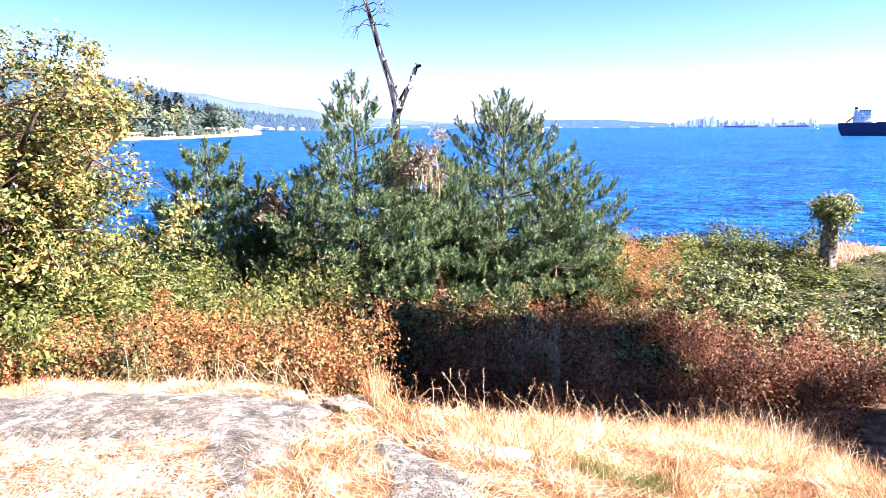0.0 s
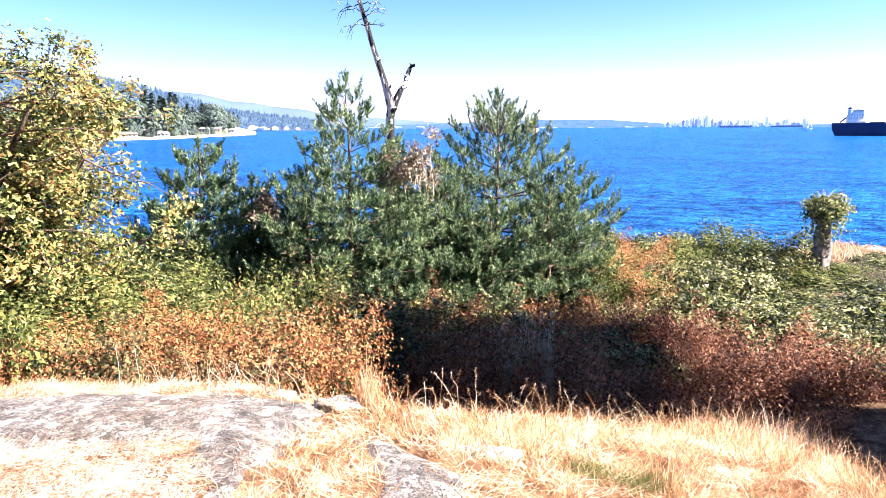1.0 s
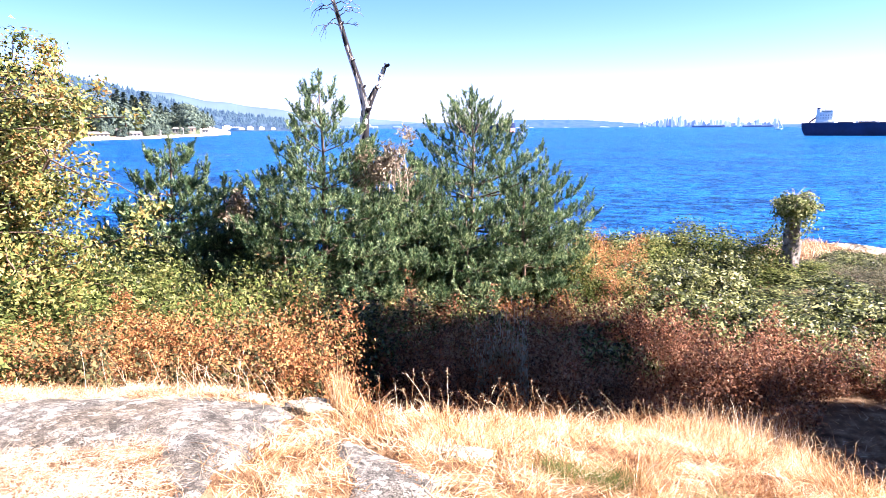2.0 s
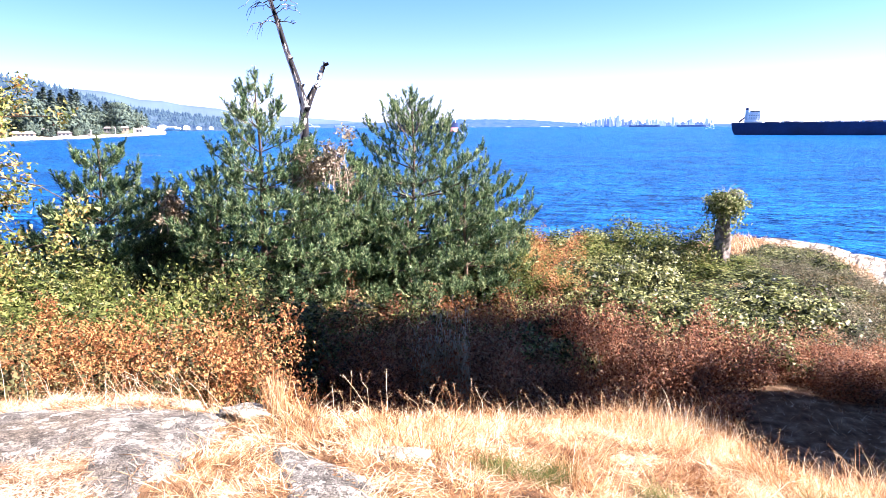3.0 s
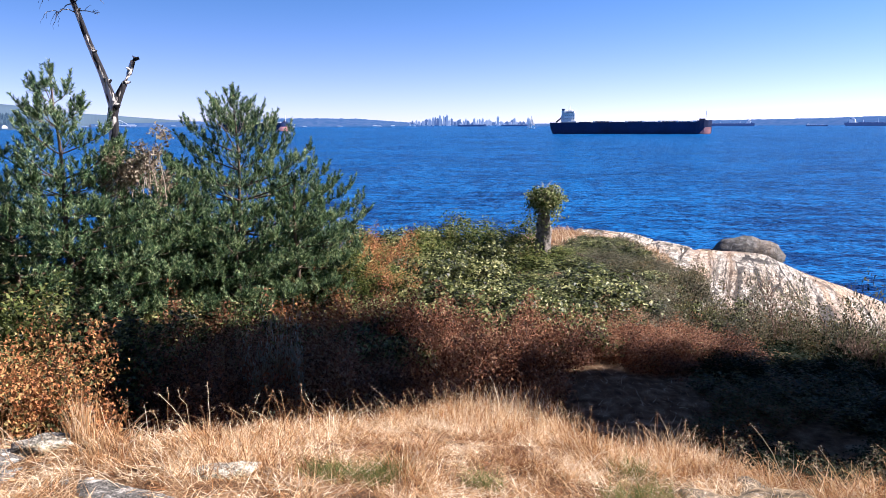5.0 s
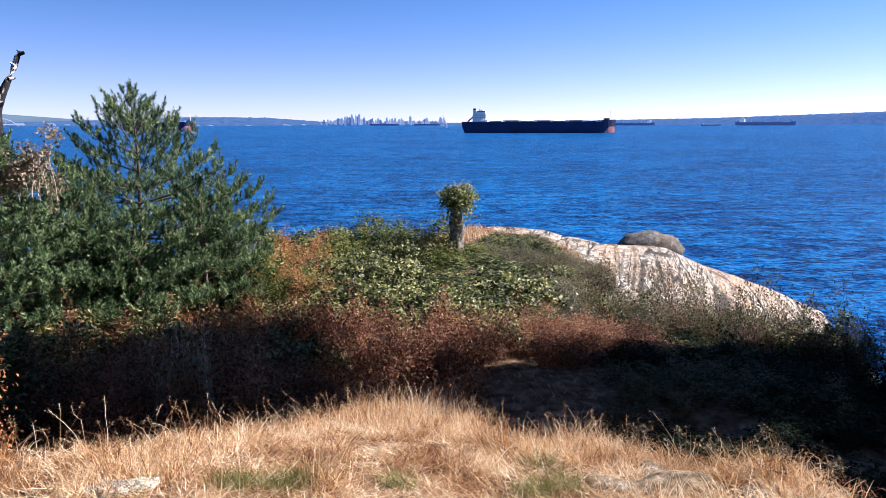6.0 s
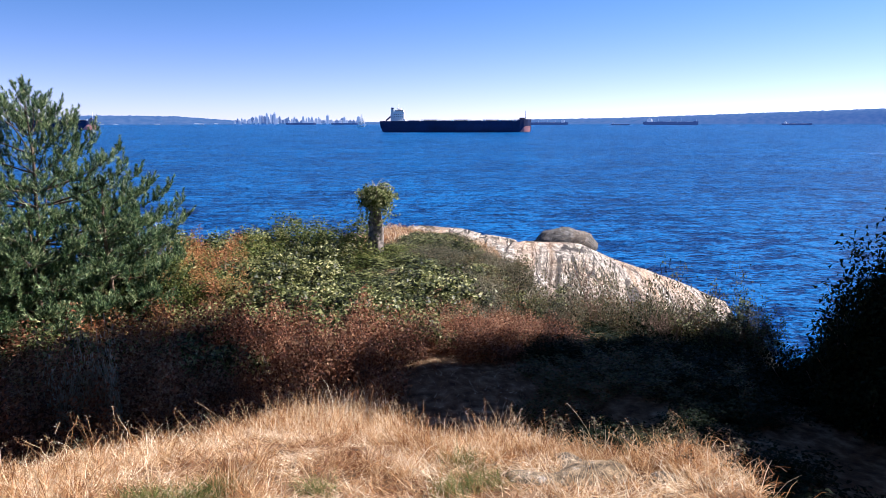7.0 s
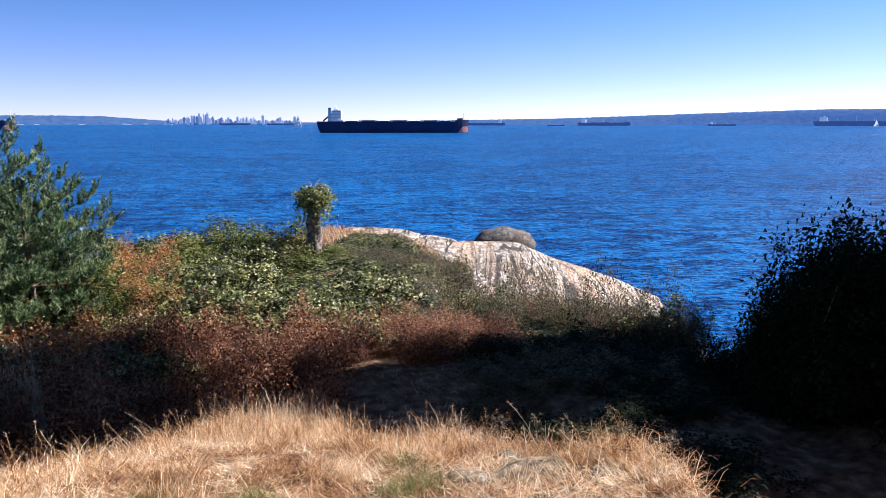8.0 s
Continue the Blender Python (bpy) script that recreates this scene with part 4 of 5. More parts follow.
def stone(name, label, at, size, material, seed, rough=1.0):
    bm = bmesh.new()
    bmesh.ops.create_icosphere(bm, subdivisions=3, radius=1)
    for v in bm.verts:
        d = v.co.normalized()
        k = 1 + 0.38 * rough * noise.noise(d * 1.9 + Vector((seed, 0, 0))) + 0.16 * rough * noise.noise(d * 5 + Vector((0, seed, 0)))
        v.co = Vector((d.x * size[0], d.y * size[1], d.z * size[2])) * k
    me = bpy.data.meshes.new(name)
    bm.to_mesh(me)
    bm.free()
    me.materials.append(material)
    ob = tagged(new(name, smooth(me)), label, "rock")
    ob.matrix_basis = Matrix.Translation((at[0], at[1], float(land(at[0], at[1])) + at[2]))


PALE_STONE = make_granite("pale_lichened_stone", (0.360, 0.338, 0.274), (0.144, 0.133, 0.112), (0.85, 0.85, 0.62), 0.5, 2.2)
stone("stone", "pale lichened stone lying in dry grass", (-0.57, 3.72, 0.02), (0.14, 0.09, 0.045), PALE_STONE, 1)
stone("stone", "pale lichened stone lying in dry grass", (-0.98, 4.05, 0.0), (0.11, 0.07, 0.035), PALE_STONE, 2)
stone("stone", "flat lichened stone sunk in dry grass", (-0.95, 3.57, 0.0), (0.13, 0.08, 0.035), PALE_STONE, 3)
stone("stone", "flat pale stone sunk in dry grass", (0.25, 3.12, 0.0), (0.17, 0.08, 0.03), PALE_STONE, 5)
stone("boulder", "rounded grey streaked granite boulder on the headland", (20.92, 20.4, 0.05), (1.42, 1.2, 0.67), STREAKED, 4, 0.45)


def top_of(x, y):
    return land(x, y) + np.clip(slab_mask(x, y), 0, 0.2) * 0.15


def scatter(n, x0, x1, y0, y1, keep):
    x, y = rng.uniform(x0, x1, n), rng.uniform(y0, y1, n)
    k = rng.uniform(0, 1, n) < keep(x, y)
    x, y = x[k], y[k]
    return np.stack([x, y, top_of(x, y)], 1)


def brow_at(x, y):
    return np.hypot(x, y) - brow_r(x, y)


def lawn(name, label, roots, height, width, lean, bow, material, combed=0.85, low=1.0):
    n = len(roots)
    h = height * rng.uniform(0.4, 1.0, n) * (1 + 0.7 * rng.uniform(0, 1, n) ** 4) * (low + (1 - low) * step(4, 15, np.degrees(np.arctan2(roots[:, 0], roots[:, 1]))))
    swirl = 4.0 * wave(roots[:, 0], roots[:, 1], 0.32, 31) + 2.6
    d = rng.normal(0, 1, (n, 3)) * lean * (1.25 - 0.65 * combed) + np.stack([np.cos(swirl), np.sin(swirl), np.zeros(n)], 1) * lean * combed
    d[:, 2] = np.abs(d[:, 2]) * 0.3 + 1 - lean * 0.55
    tips = roots + unit(d) * h[:, None]
    v, f = blades(roots, tips, width, bow)
    if height < 0.12:
        v, f = v.reshape(-1, 6, 3)[:, [0, 1, 4, 5]].reshape(-1, 3), np.arange(4 * n).reshape(-1, 4)
    tagged(new(name, fast_mesh(name, v, f, material)), label, "grass", kind="stuff")


def bare(x, y):
    return step(-0.05, 0.10, slab_mask(x, y))


def straw_on_slab(x, y):
    return 0.5 * step(0.1, 0.5, 0.35 - np.hypot((x + 0.75) * 0.9, (y - 2.9) * 0.7) + 0.3 * wave(x, y, 0.3, 4))


def thatch_keep(x, y):
    rag = 0.25 * wave(x, y, 0.5, 14) + 0.1 * wave(x, y, 0.15, 15)
    return step(1.3, 1.85, y + 0.9 * step(0.5, 2.5, x) + rag) * step(-33.5, -30, np.degrees(np.arctan2(x, y)) + 3) * (1 - step(0.85, 1.1, -x) * (1 - step(3.2, 3.5, y))) * np.maximum(1 - bare(x, y), 1.0 * straw_on_slab(x, y)) * (1 - step(0.3, 0.9, brow_at(x, y))) * (0.4 + 0.6 * step(-0.55, 0.3, wave(x, y, 0.23, 7) + 0.5 * wave(x, y, 0.08, 3)))


lawn("dry_grass_mat", "flattened mat of pale dry grass on the brow", scatter(225000, -3.2, 5.6, 0.6, 6.2, thatch_keep), 0.10, 0.0034, 1.25, 0.12, STRAW, 0.55)


def flat_keep(x, y):
    rag = 0.3 * wave(x, y, 0.5, 14) + 0.12 * wave(x, y, 0.15, 15)
    return step(1.35, 1.8, y + rag) * step(-3.75, -3.3, x + rag) * (step(0.85, 1.1, -x) * (1 - bare(x, y)) * (1 - step(3.2, 3.5, y)) + step(0.9, 1.2, -x) * step(3.7, 4.0, y) * (1 - bare(x, y)) * (1 - step(0.2, 0.6, brow_at(x, y))))


lawn("dry_grass_mat", "trodden pale straw lying over the granite", scatter(130000, -3.8, -0.8, 1.2, 5.2, flat_keep), 0.055, 0.0032, 1.6, 0.04, TRODDEN, 0.3)


def tall_keep(x, y):
    b = brow_at(x, y)
    return step(-1.2, -0.3, b) * (1 - step(0.05, 0.4, b)) * (1 - bare(x, y)) * (0.15 + 0.85 * step(-0.1, 0.5, wave(x, y, 0.42, 12))) * (0.2 + 0.8 * step(-1, 10, np.degrees(np.arctan2(x, y))))


lawn("dry_grass", "tall golden dry grass along the brow", scatter(420000, -3.5, 6.2, 1.5, 6.6, tall_keep), 0.165, 0.0023, 0.75, 0.14, GOLD, 0.25, 0.55)


def tuft(x, y, n, h, spread, material=GOLD, lean=0.4, label="clump of tall dry golden grass"):
    z = float(land(x, y))
    p = np.stack([x + rng.normal(0, spread, n), y + rng.normal(0, spread, n), np.full(n, z)], 1)
    lawn("grass_tuft", label, p, h * 0.8, 0.0027, lean, 0.16, material, 0.3)


tuft(-0.39, 3.75, 200, 0.30, 0.03, lean=0.15)
tuft(3.1, 3.42, 1800, 0.36, 0.10, lean=0.75)
tuft(3.5, 2.2, 600, 0.20, 0.12, lean=0.8)
tuft(3.3, 1.9, 600, 0.18, 0.14, lean=0.8)
tuft(2.65, 3.5, 500, 0.26, 0.12)
tuft(2.85, 5.15, 1100, 0.30, 0.20)
tuft(2.4, 4.7, 700, 0.36, 0.16)
for _ in range(80):
    x, y = rng.uniform(-0.8, 5.0), rng.uniform(2.0, 5.4)
    if brow_at(x, y) < 0.1 and slab_mask(x, y) < -0.05:
        tuft(x, y, 150, rng.uniform(0.12, 0.26) * (0.6 if x < 0.9 else 1.0), 0.06, lean=rng.uniform(0.4, 0.95))
for _ in range(18):
    az, back = rng.uniform(-8, 52), rng.uniform(-0.5, 0.15)
    x, y = math.sin(radians(az)), math.cos(radians(az))
    r = float(brow_r(x, y)) + back
    if slab_mask(x * r, y * r) < -0.05:
        tuft(x * r, y * r, 150, (0.24 if rng.uniform() < 0.7 else 0.32) * (1 - 0.35 * float(step(33, 42, az))) * (0.65 if az < 8 else 1.0), 0.07, lean=0.6)
for x, y in ((0.81, 3.06), (0.95, 2.99), (0.70, 3.02), (1.03, 3.05), (2.13, 2.52), (2.25, 2.46), (2.02, 2.45), (2.4, 2.86), (1.5, 2.9)):
    tuft(x, y, 300, 0.13, 0.06, FRESH, 0.6, "small patch of fresh green grass")


def stalks(n):
    """Thin seed-headed stems standing above the grass."""
    roots = scatter(n * 14, -2.0, 6.0, 2.0, 6.0, lambda x, y: step(-0.6, 0.0, brow_at(x, y)) * (1 - step(0.5, 0.8, brow_at(x, y))))[:n]
    pieces, heads = [], []
    for p in roots:
        tip = p + [rng.normal(-0.06, 0.1), rng.normal(0, 0.1), rng.uniform(0.10, 0.30)]
        path = bent(p, tip, 0.03, 0.008, 5)
        pieces.append(tube(path, (0.0014, 0.0009), 3))
        k = path[-2] + (path[-1] - path[-2]) * rng.uniform(0.2, 1.1, (9, 1)) + rng.normal(0, 0.006, (9, 3))
        heads.append(leaves(k, rng.normal(0, 1, (9, 3)), 0.011, 0.003))
    root = thing("grass_stalks", "thin dry seed-headed grass stalks on the brow", "grass", kind="stuff")
    part("stem_mass", fast_mesh("stem_mass", *join(*pieces), STRAW), STRAW, root)
    part("seed_mass", fast_mesh("seed_mass", *join(*heads), STRAW), STRAW, root)


stalks(620)


def weed(at, h, seed):
    """A dry weed: one wiry stem with forked sprays of small seed leaves."""
    global rng
    rng = np.random.default_rng(seed)
    root = thing("dry_weed", "wiry dry weed with small seed heads on the brow", "weed", "dry weeds", at=at)
    main = bent([0, 0, -0.02], [rng.normal(0, 0.08), rng.normal(0, 0.08), h], 0.02, 0.012, 8)
    stem = part("stem", fast_mesh("stem", *tube(main, (0.0022, 0.0012), 4), TWIG), TWIG, root)
    sprays, seeds = [], []
    for _ in range(11):
        q = main[rng.integers(3, 8)]
        path = bent(q, q + rng.normal(0, 0.16, 3) * h + [0, 0, 0.14 * h], 0.015, 0.006, 5)
        sprays.append(tube(path, (0.0013, 0.0008), 3))
        k = path[rng.integers(1, 5, 9)] + rng.normal(0, 0.008, (9, 3))
        seeds.append(leaves(k, rng.normal(0, 1, (9, 3)), 0.016, 0.009))
    tagged(part("spray_mass", fast_mesh("spray_mass", *join(*sprays), TWIG), TWIG, stem), kind="stuff")
    tagged(part("seed_mass", fast_mesh("seed_mass", *join(*seeds), GREYLEAF), GREYLEAF, root), kind="stuff")


for i, (a, back, h) in enumerate(((43.5, 0.1, 0.26), (46, 0.0, 0.34), (47.2, 0.15, 0.30), (50.8, 0.05, 0.34), (53.6, 0.05, 0.26), (54.8, 0.0, 0.34), (57.5, 0.0, 0.24), (59.0, -0.1, 0.26), (61.5, -0.1, 0.2), (31, 0.2, 0.3), (34, 0.1, 0.28), (8, 0.2, 0.26), (17, 0.2, 0.3))):
    x, y, _ = polar(a, 1.0)
    d = float(brow_r(x, y)) + back
    d = float(brow_r(x * d, y * d)) + back
    weed((x * d, y * d, float(land(x * d, y * d))), 0.75 * h, 300 + i)
rng = np.random.default_rng(79)

# Rough shaded grass in the gully and thin dry grass on the headland.
lawn("gully_grass", "dull brown grass in the shaded gully", scatter(7000, 2.0, 10.5, 3.0, 9.5, lambda x, y: step(0.5, 1.0, brow_at(x, y)) * (1 - step(9.5, 11, np.hypot(x, y))) * (1 - step(43, 47, np.degrees(np.arctan2(x, y))))), 0.09, 0.006, 0.8, 0.1, STRAW)
lawn("headland_grass", "thin bleached grass on the headland crest", scatter(16000, 8, 22, 12, 24, lambda x, y: step(18, 20, np.hypot(x, y)) * (1 - step(0.35, 0.75, rockiness(x, y))) * (1 - step(25, 27, np.hypot(x, y)))), 0.22, 0.012, 0.6, 0.05, STRAW)


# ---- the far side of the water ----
# Hills and woods: bluish haze is put into base colour and glow.
HILL_NEAR = hazy("forest_slope_haze_glow", ((0.020, 0.034, 0.037), (0.041, 0.058, 0.058)), (0.24, 0.40, 0.80), 0.063, 0.02)
HILL_FAR = hazy("blue_hills_haze_glow", ((0.041, 0.068, 0.095), (0.054, 0.088, 0.116)), (0.46, 0.50, 0.64), 0.060, 0.004)
SHORE_FAR = hazy("wooded_shore_haze_glow", ((0.020, 0.041, 0.054), (0.041, 0.061, 0.075)), (0.10, 0.24, 0.74), 0.115, 0.03)
WOODS = hazy("conifer_haze_glow", ((0.017, 0.031, 0.031), (0.031, 0.048, 0.041)), (0.23, 0.39, 0.80), 0.056, 0.05)
SAND = plain("pale_beach_sand", (0.496, 0.448, 0.368), 0.95, 0.1, 0.05)
LAWN = plain("shore_garden_green", (0.056, 0.076, 0.036), 0.95, 0.3, 0.03)
WHITE = plain("white_paint", (0.80, 0.80, 0.78), 0.5, 0.03, 0.2)
ROOF = plain("grey_roof", (0.176, 0.160, 0.160), 0.8, 0.1, 0.2)
PANE = plain("dark_window_glass", (0.024, 0.032, 0.040), 0.15, 0.05, 0.2)
# Towers glow faintly to imitate the haze in front of them.
TOWER = [hazy("pale_tower_haze_glow", ((0.34, 0.36, 0.38), (0.46, 0.48, 0.5)), (0.45, 0.58, 0.9), 0.106, 0.05),
         hazy("blue_glass_haze_glow", ((0.122, 0.170, 0.231), (0.170, 0.224, 0.286)), (0.30, 0.45, 0.9), 0.069, 0.05)]
NAVY = plain("navy_hull_paint", (0.008, 0.022, 0.085), 0.5, 0.15, 0.05)
REDHULL = plain("red_hull_paint", (0.464, 0.216, 0.208), 0.6, 0.12, 0.05)
DECK = plain("rusty_deck", (0.112, 0.072, 0.064), 0.7, 0.15, 0.1)
FOAM = plain("white_foam", (0.600, 0.640, 0.680), 0.9, 0.05, 0.1)
g = np.random.default_rng(5)


def strip(name, label, category, azs, radius, tops, material, rough, depth=250, parent=None):
    """A long ridge of land along the horizon, with a back slope, its crest rough with trees."""
    a = np.linspace(azs[0], azs[-1], 700)
    r = np.interp(a, azs, radius)
    e = np.interp(a, azs, tops)
    z = EYE + r * np.tan(np.radians(e)) + rough * (g.normal(0, 0.5, len(a)) + np.sin(a * 9) * 0.25 + np.sin(a * 23 + 2) * 0.25)
    z = np.maximum(z, SEA + 1.5)
    sx, cy = np.sin(np.radians(a)), np.cos(np.radians(a))
    rows = []
    for k, h in ((-0.15, -0.02), (0.0, 0.02), (0.25, 0.45), (0.6, 0.85), (1.0, 1.0), (1.6, 0.0)):
        rr = r - depth + depth * k
        rows.append(np.stack([sx * rr, cy * rr, SEA + (z - SEA) * h - (2 if k < 0 else 0)], 1))
    v = np.concatenate(rows)
    n = len(a)
    i, j = np.meshgrid(np.arange(len(rows) - 1), np.arange(n - 1), indexing="ij")
    f = np.stack([i * n + j, i * n + j + 1, (i + 1) * n + j + 1, (i + 1) * n + j], -1).reshape(-1, 4)
    tagged(new(name, smooth(fast_mesh(name, v, f, material))), label, category, kind="structure")


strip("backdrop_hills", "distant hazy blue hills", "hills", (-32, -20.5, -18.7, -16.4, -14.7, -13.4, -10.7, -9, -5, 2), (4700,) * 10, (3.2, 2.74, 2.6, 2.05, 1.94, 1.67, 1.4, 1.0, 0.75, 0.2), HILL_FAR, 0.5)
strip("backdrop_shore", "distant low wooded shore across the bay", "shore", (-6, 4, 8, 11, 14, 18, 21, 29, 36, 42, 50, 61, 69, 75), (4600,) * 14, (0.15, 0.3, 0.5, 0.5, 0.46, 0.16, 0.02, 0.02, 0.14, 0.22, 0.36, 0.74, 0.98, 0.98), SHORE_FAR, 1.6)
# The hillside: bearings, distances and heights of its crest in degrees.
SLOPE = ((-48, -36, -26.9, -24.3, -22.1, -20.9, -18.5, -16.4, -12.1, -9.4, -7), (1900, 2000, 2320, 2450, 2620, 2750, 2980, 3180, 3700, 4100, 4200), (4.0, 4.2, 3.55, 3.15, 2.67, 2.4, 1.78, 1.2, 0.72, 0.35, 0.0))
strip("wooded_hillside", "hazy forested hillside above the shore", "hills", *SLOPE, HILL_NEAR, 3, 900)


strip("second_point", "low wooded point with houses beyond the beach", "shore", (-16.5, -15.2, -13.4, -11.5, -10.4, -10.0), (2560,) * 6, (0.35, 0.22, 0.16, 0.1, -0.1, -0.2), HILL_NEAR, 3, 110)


def conifer_cone(x, y, z, h, w, sides=6):
    """A rough spire of three ragged tiers."""
    vs, fs = [], []
    for k, (b, t, q) in enumerate(((0.08, 0.55, 1.0), (0.35, 0.8, 0.72), (0.62, 1.05, 0.42))):
        t0 = g.uniform(0, 6)
        ring = [(x + w * q * g.uniform(0.7, 1.2) * math.cos(t0 + i * 6.283 / sides), y + w * q * g.uniform(0.7, 1.2) * math.sin(t0 + i * 6.283 / sides), z + h * b + g.normal(0, 0.03) * h) for i in range(sides)]
        o = len(vs)
        vs += ring + [(x, y, z + h * t)]
        fs += [(o + i, o + (i + 1) % sides, o + sides) for i in range(sides)]
    return vs, fs


def far_woods():
    vs, fs = [], []
    azs, rr, ee = SLOPE
    for _ in range(3000):
        a = g.uniform(-40, -9)
        u = g.uniform(0.02, 1.0) ** 0.8
        if math.sin(a * 2.3 + 9 * u) + math.sin(a * 5.1 - 14 * u) < -1.0:
            continue
        r1, e1 = np.interp(a, azs, rr), np.interp(a, azs, ee)
        top = EYE + r1 * math.tan(radians(e1))
        z = SEA + (top - SEA) * np.interp(u, (0, 0.25, 0.6, 1.0), (0.02, 0.45, 0.85, 1.0)) - 3
        p = polar(a, r1 - 900 + 900 * u)
        v, f = conifer_cone(p[0], p[1], z, 9 + 18 * g.uniform(0, 1) ** 3, g.uniform(7, 14))
        fs += [tuple(i + len(vs) for i in q) for q in f]
        vs += v
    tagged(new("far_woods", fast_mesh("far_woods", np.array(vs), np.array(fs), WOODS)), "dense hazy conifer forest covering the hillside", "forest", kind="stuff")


far_woods()


# The nearer shore: a sandy point with trees and houses.
def shore_line(a):
    return np.interp(a, (-46, -25.6, -20.4, -16.5, -14.9, -14.6), (560, 781, 900, 1120, 1290, 1330))


def near_shore():
    a = np.linspace(-46, -14.7, 260)
    s = (-8, 0, 14, 30, 60, 160, 420, 900)
    hz = (-2, -0.1, 1.6, 3.0, 5.5, 9, 16, 24)
    r0 = shore_line(a)
    fade = np.clip((-14.7 - a) / 2.5, 0, 1)
    rows = [np.stack([np.sin(np.radians(a)) * (r0 + d), np.cos(np.radians(a)) * (r0 + d), SEA + h * (fade if d > 20 else np.minimum(1, fade * 4)) + 0.3 * np.sin(a * 13 + d)], 1) for d, h in zip(s, hz)]
    v, n = np.concatenate(rows), len(a)
    i, j = np.meshgrid(np.arange(len(rows) - 1), np.arange(n - 1), indexing="ij")
    f = np.stack([i * n + j, i * n + j + 1, (i + 1) * n + j + 1, (i + 1) * n + j], -1).reshape(-1, 4)
    me = smooth(fast_mesh("shore", v, f, SAND))
    me.materials.append(LAWN)
    me.polygons.foreach_set("material_index", ((i.ravel() >= 3) & (a[j.ravel()] < -17)).astype(np.int32))
    tagged(new("shore", me), "sandy beach point with green gardens behind", "shore", kind="structure")


near_shore()
# Leaf greens are lightened and blued to include the haze over the bay.
RAG = leafy("haze_blued_tree_leaves", [(0.045, 0.068, 0.068), (0.078, 0.110, 0.092), (0.12, 0.155, 0.112)], 0.2, 0.9, 0.0, patch=0.05)


def shore_tree(name, label, h, w, conifer, n=620):
    global rng
    rng = g
    root = thing(name, label, "tree", "trees on the far shore")
    part("trunk", smooth(fast_mesh("trunk", *tube([(0, 0, -2), (0, 0, h * 0.8)], (0.5, 0.15), 6), BARK)), BARK, root)
    if conifer:
        t = g.uniform(0.08, 1, n) ** 0.85
        rad = w * (1.02 - t) * (0.8 + 0.2 * np.sin(t * 31)) * g.uniform(0.3, 1.1, n)
    else:
        t = g.uniform(0.15, 1, n)
        rad = w * np.sqrt(np.clip(1 - (2 * t - 1.15) ** 2, 0.02, 1)) * g.uniform(0.4, 1.1, n)
    th = g.uniform(0, 6.283, n) if conifer else g.uniform(0, 6.283, n) + 0.3 * np.sin(t * 9)
    p = np.stack([np.cos(th) * rad, np.sin(th) * rad, t * h], 1)
    out = p * [1, 1, 0.3] + [0, 0, 1]
    part("crown", fast_mesh("crown", *leaves(p, out, 1.9, 1.5, True), RAG), RAG, root)
    return root


trees = [shore_tree("shore_conifer", "tall dark conifer on the far shore", 22, 9.0, True), shore_tree("shore_conifer", "narrow dark conifer on the far shore", 19, 7.0, True), shore_tree("shore_tree", "rounded broadleaf tree on the far shore", 19, 8.5, False, 820)]
first = [True, True, True]
for k in range(150):
    a = g.uniform(-33, -15.6) if k < 95 else g.uniform(-24, -18)
    d = g.uniform(45, 330) if k < 120 else g.uniform(20, 40)
    p = polar(a, shore_line(a) + d)
    kind = int(g.choice(3, p=(0.3, 0.2, 0.5)))
    s = g.uniform(1.15, 1.85) * (0.85 if kind < 2 else 1) * (1 if d > 42 else 0.35) * (0.7 if a > -17.5 else 1)
    m = Matrix.Translation((p[0], p[1], SEA + np.interp(d, (14, 30, 60, 160, 420), (1.4, 2.7, 5.0, 8.5, 16)) - 0.3)) @ Matrix.Rotation(g.uniform(0, 6), 4, "Z") @ Matrix.Diagonal((s, s, s * g.uniform(0.85, 1.2), 1))
    if first[kind]:
        trees[kind].matrix_basis, first[kind] = m, False
    else:
        copy_thing(trees[kind], m)


def house(name, label, a, d, w, h, wall, turn):
    p = polar(a, shore_line(a) + d)
    root = thing(name, label, "house", "houses on the far shore", at=(p[0], p[1], SEA + np.interp(d, (14, 30, 60, 160), (1.5, 2.8, 5.0, 8.5))))
    root.rotation_euler.z = -radians(a) + turn
    bm = bmesh.new()
    box(bm, (-w / 2, -4, -2), (w / 2, 4, h))
    part("wall", bm, wall, root)
    bm = bmesh.new()
    vs = [bm.verts.new(c) for c in ((-w / 2 - 0.6, -4.8, h + 0.02), (w / 2 + 0.6, -4.8, h + 0.02), (w / 2 + 0.6, 4.8, h + 0.02), (-w / 2 - 0.6, 4.8, h + 0.02), (-w / 2 + 1.5, 0, h + 2.6), (w / 2 - 1.5, 0, h + 2.6))]
    for q in ((0, 1, 5, 4), (2, 3, 4, 5), (1, 2, 5), (3, 0, 4), (3, 2, 1, 0)):
        bm.faces.new([vs[i] for i in q])
    part("roof", bm, ROOF, root)
    for i in range(int(w // 4)):
        bm = bmesh.new()
        x = -w / 2 + 2 + i * 4
        box(bm, (x - 1.1, -4.06, h * 0.45), (x + 1.1, -3.9, h * 0.85))
        part("window", bm, PANE, root)


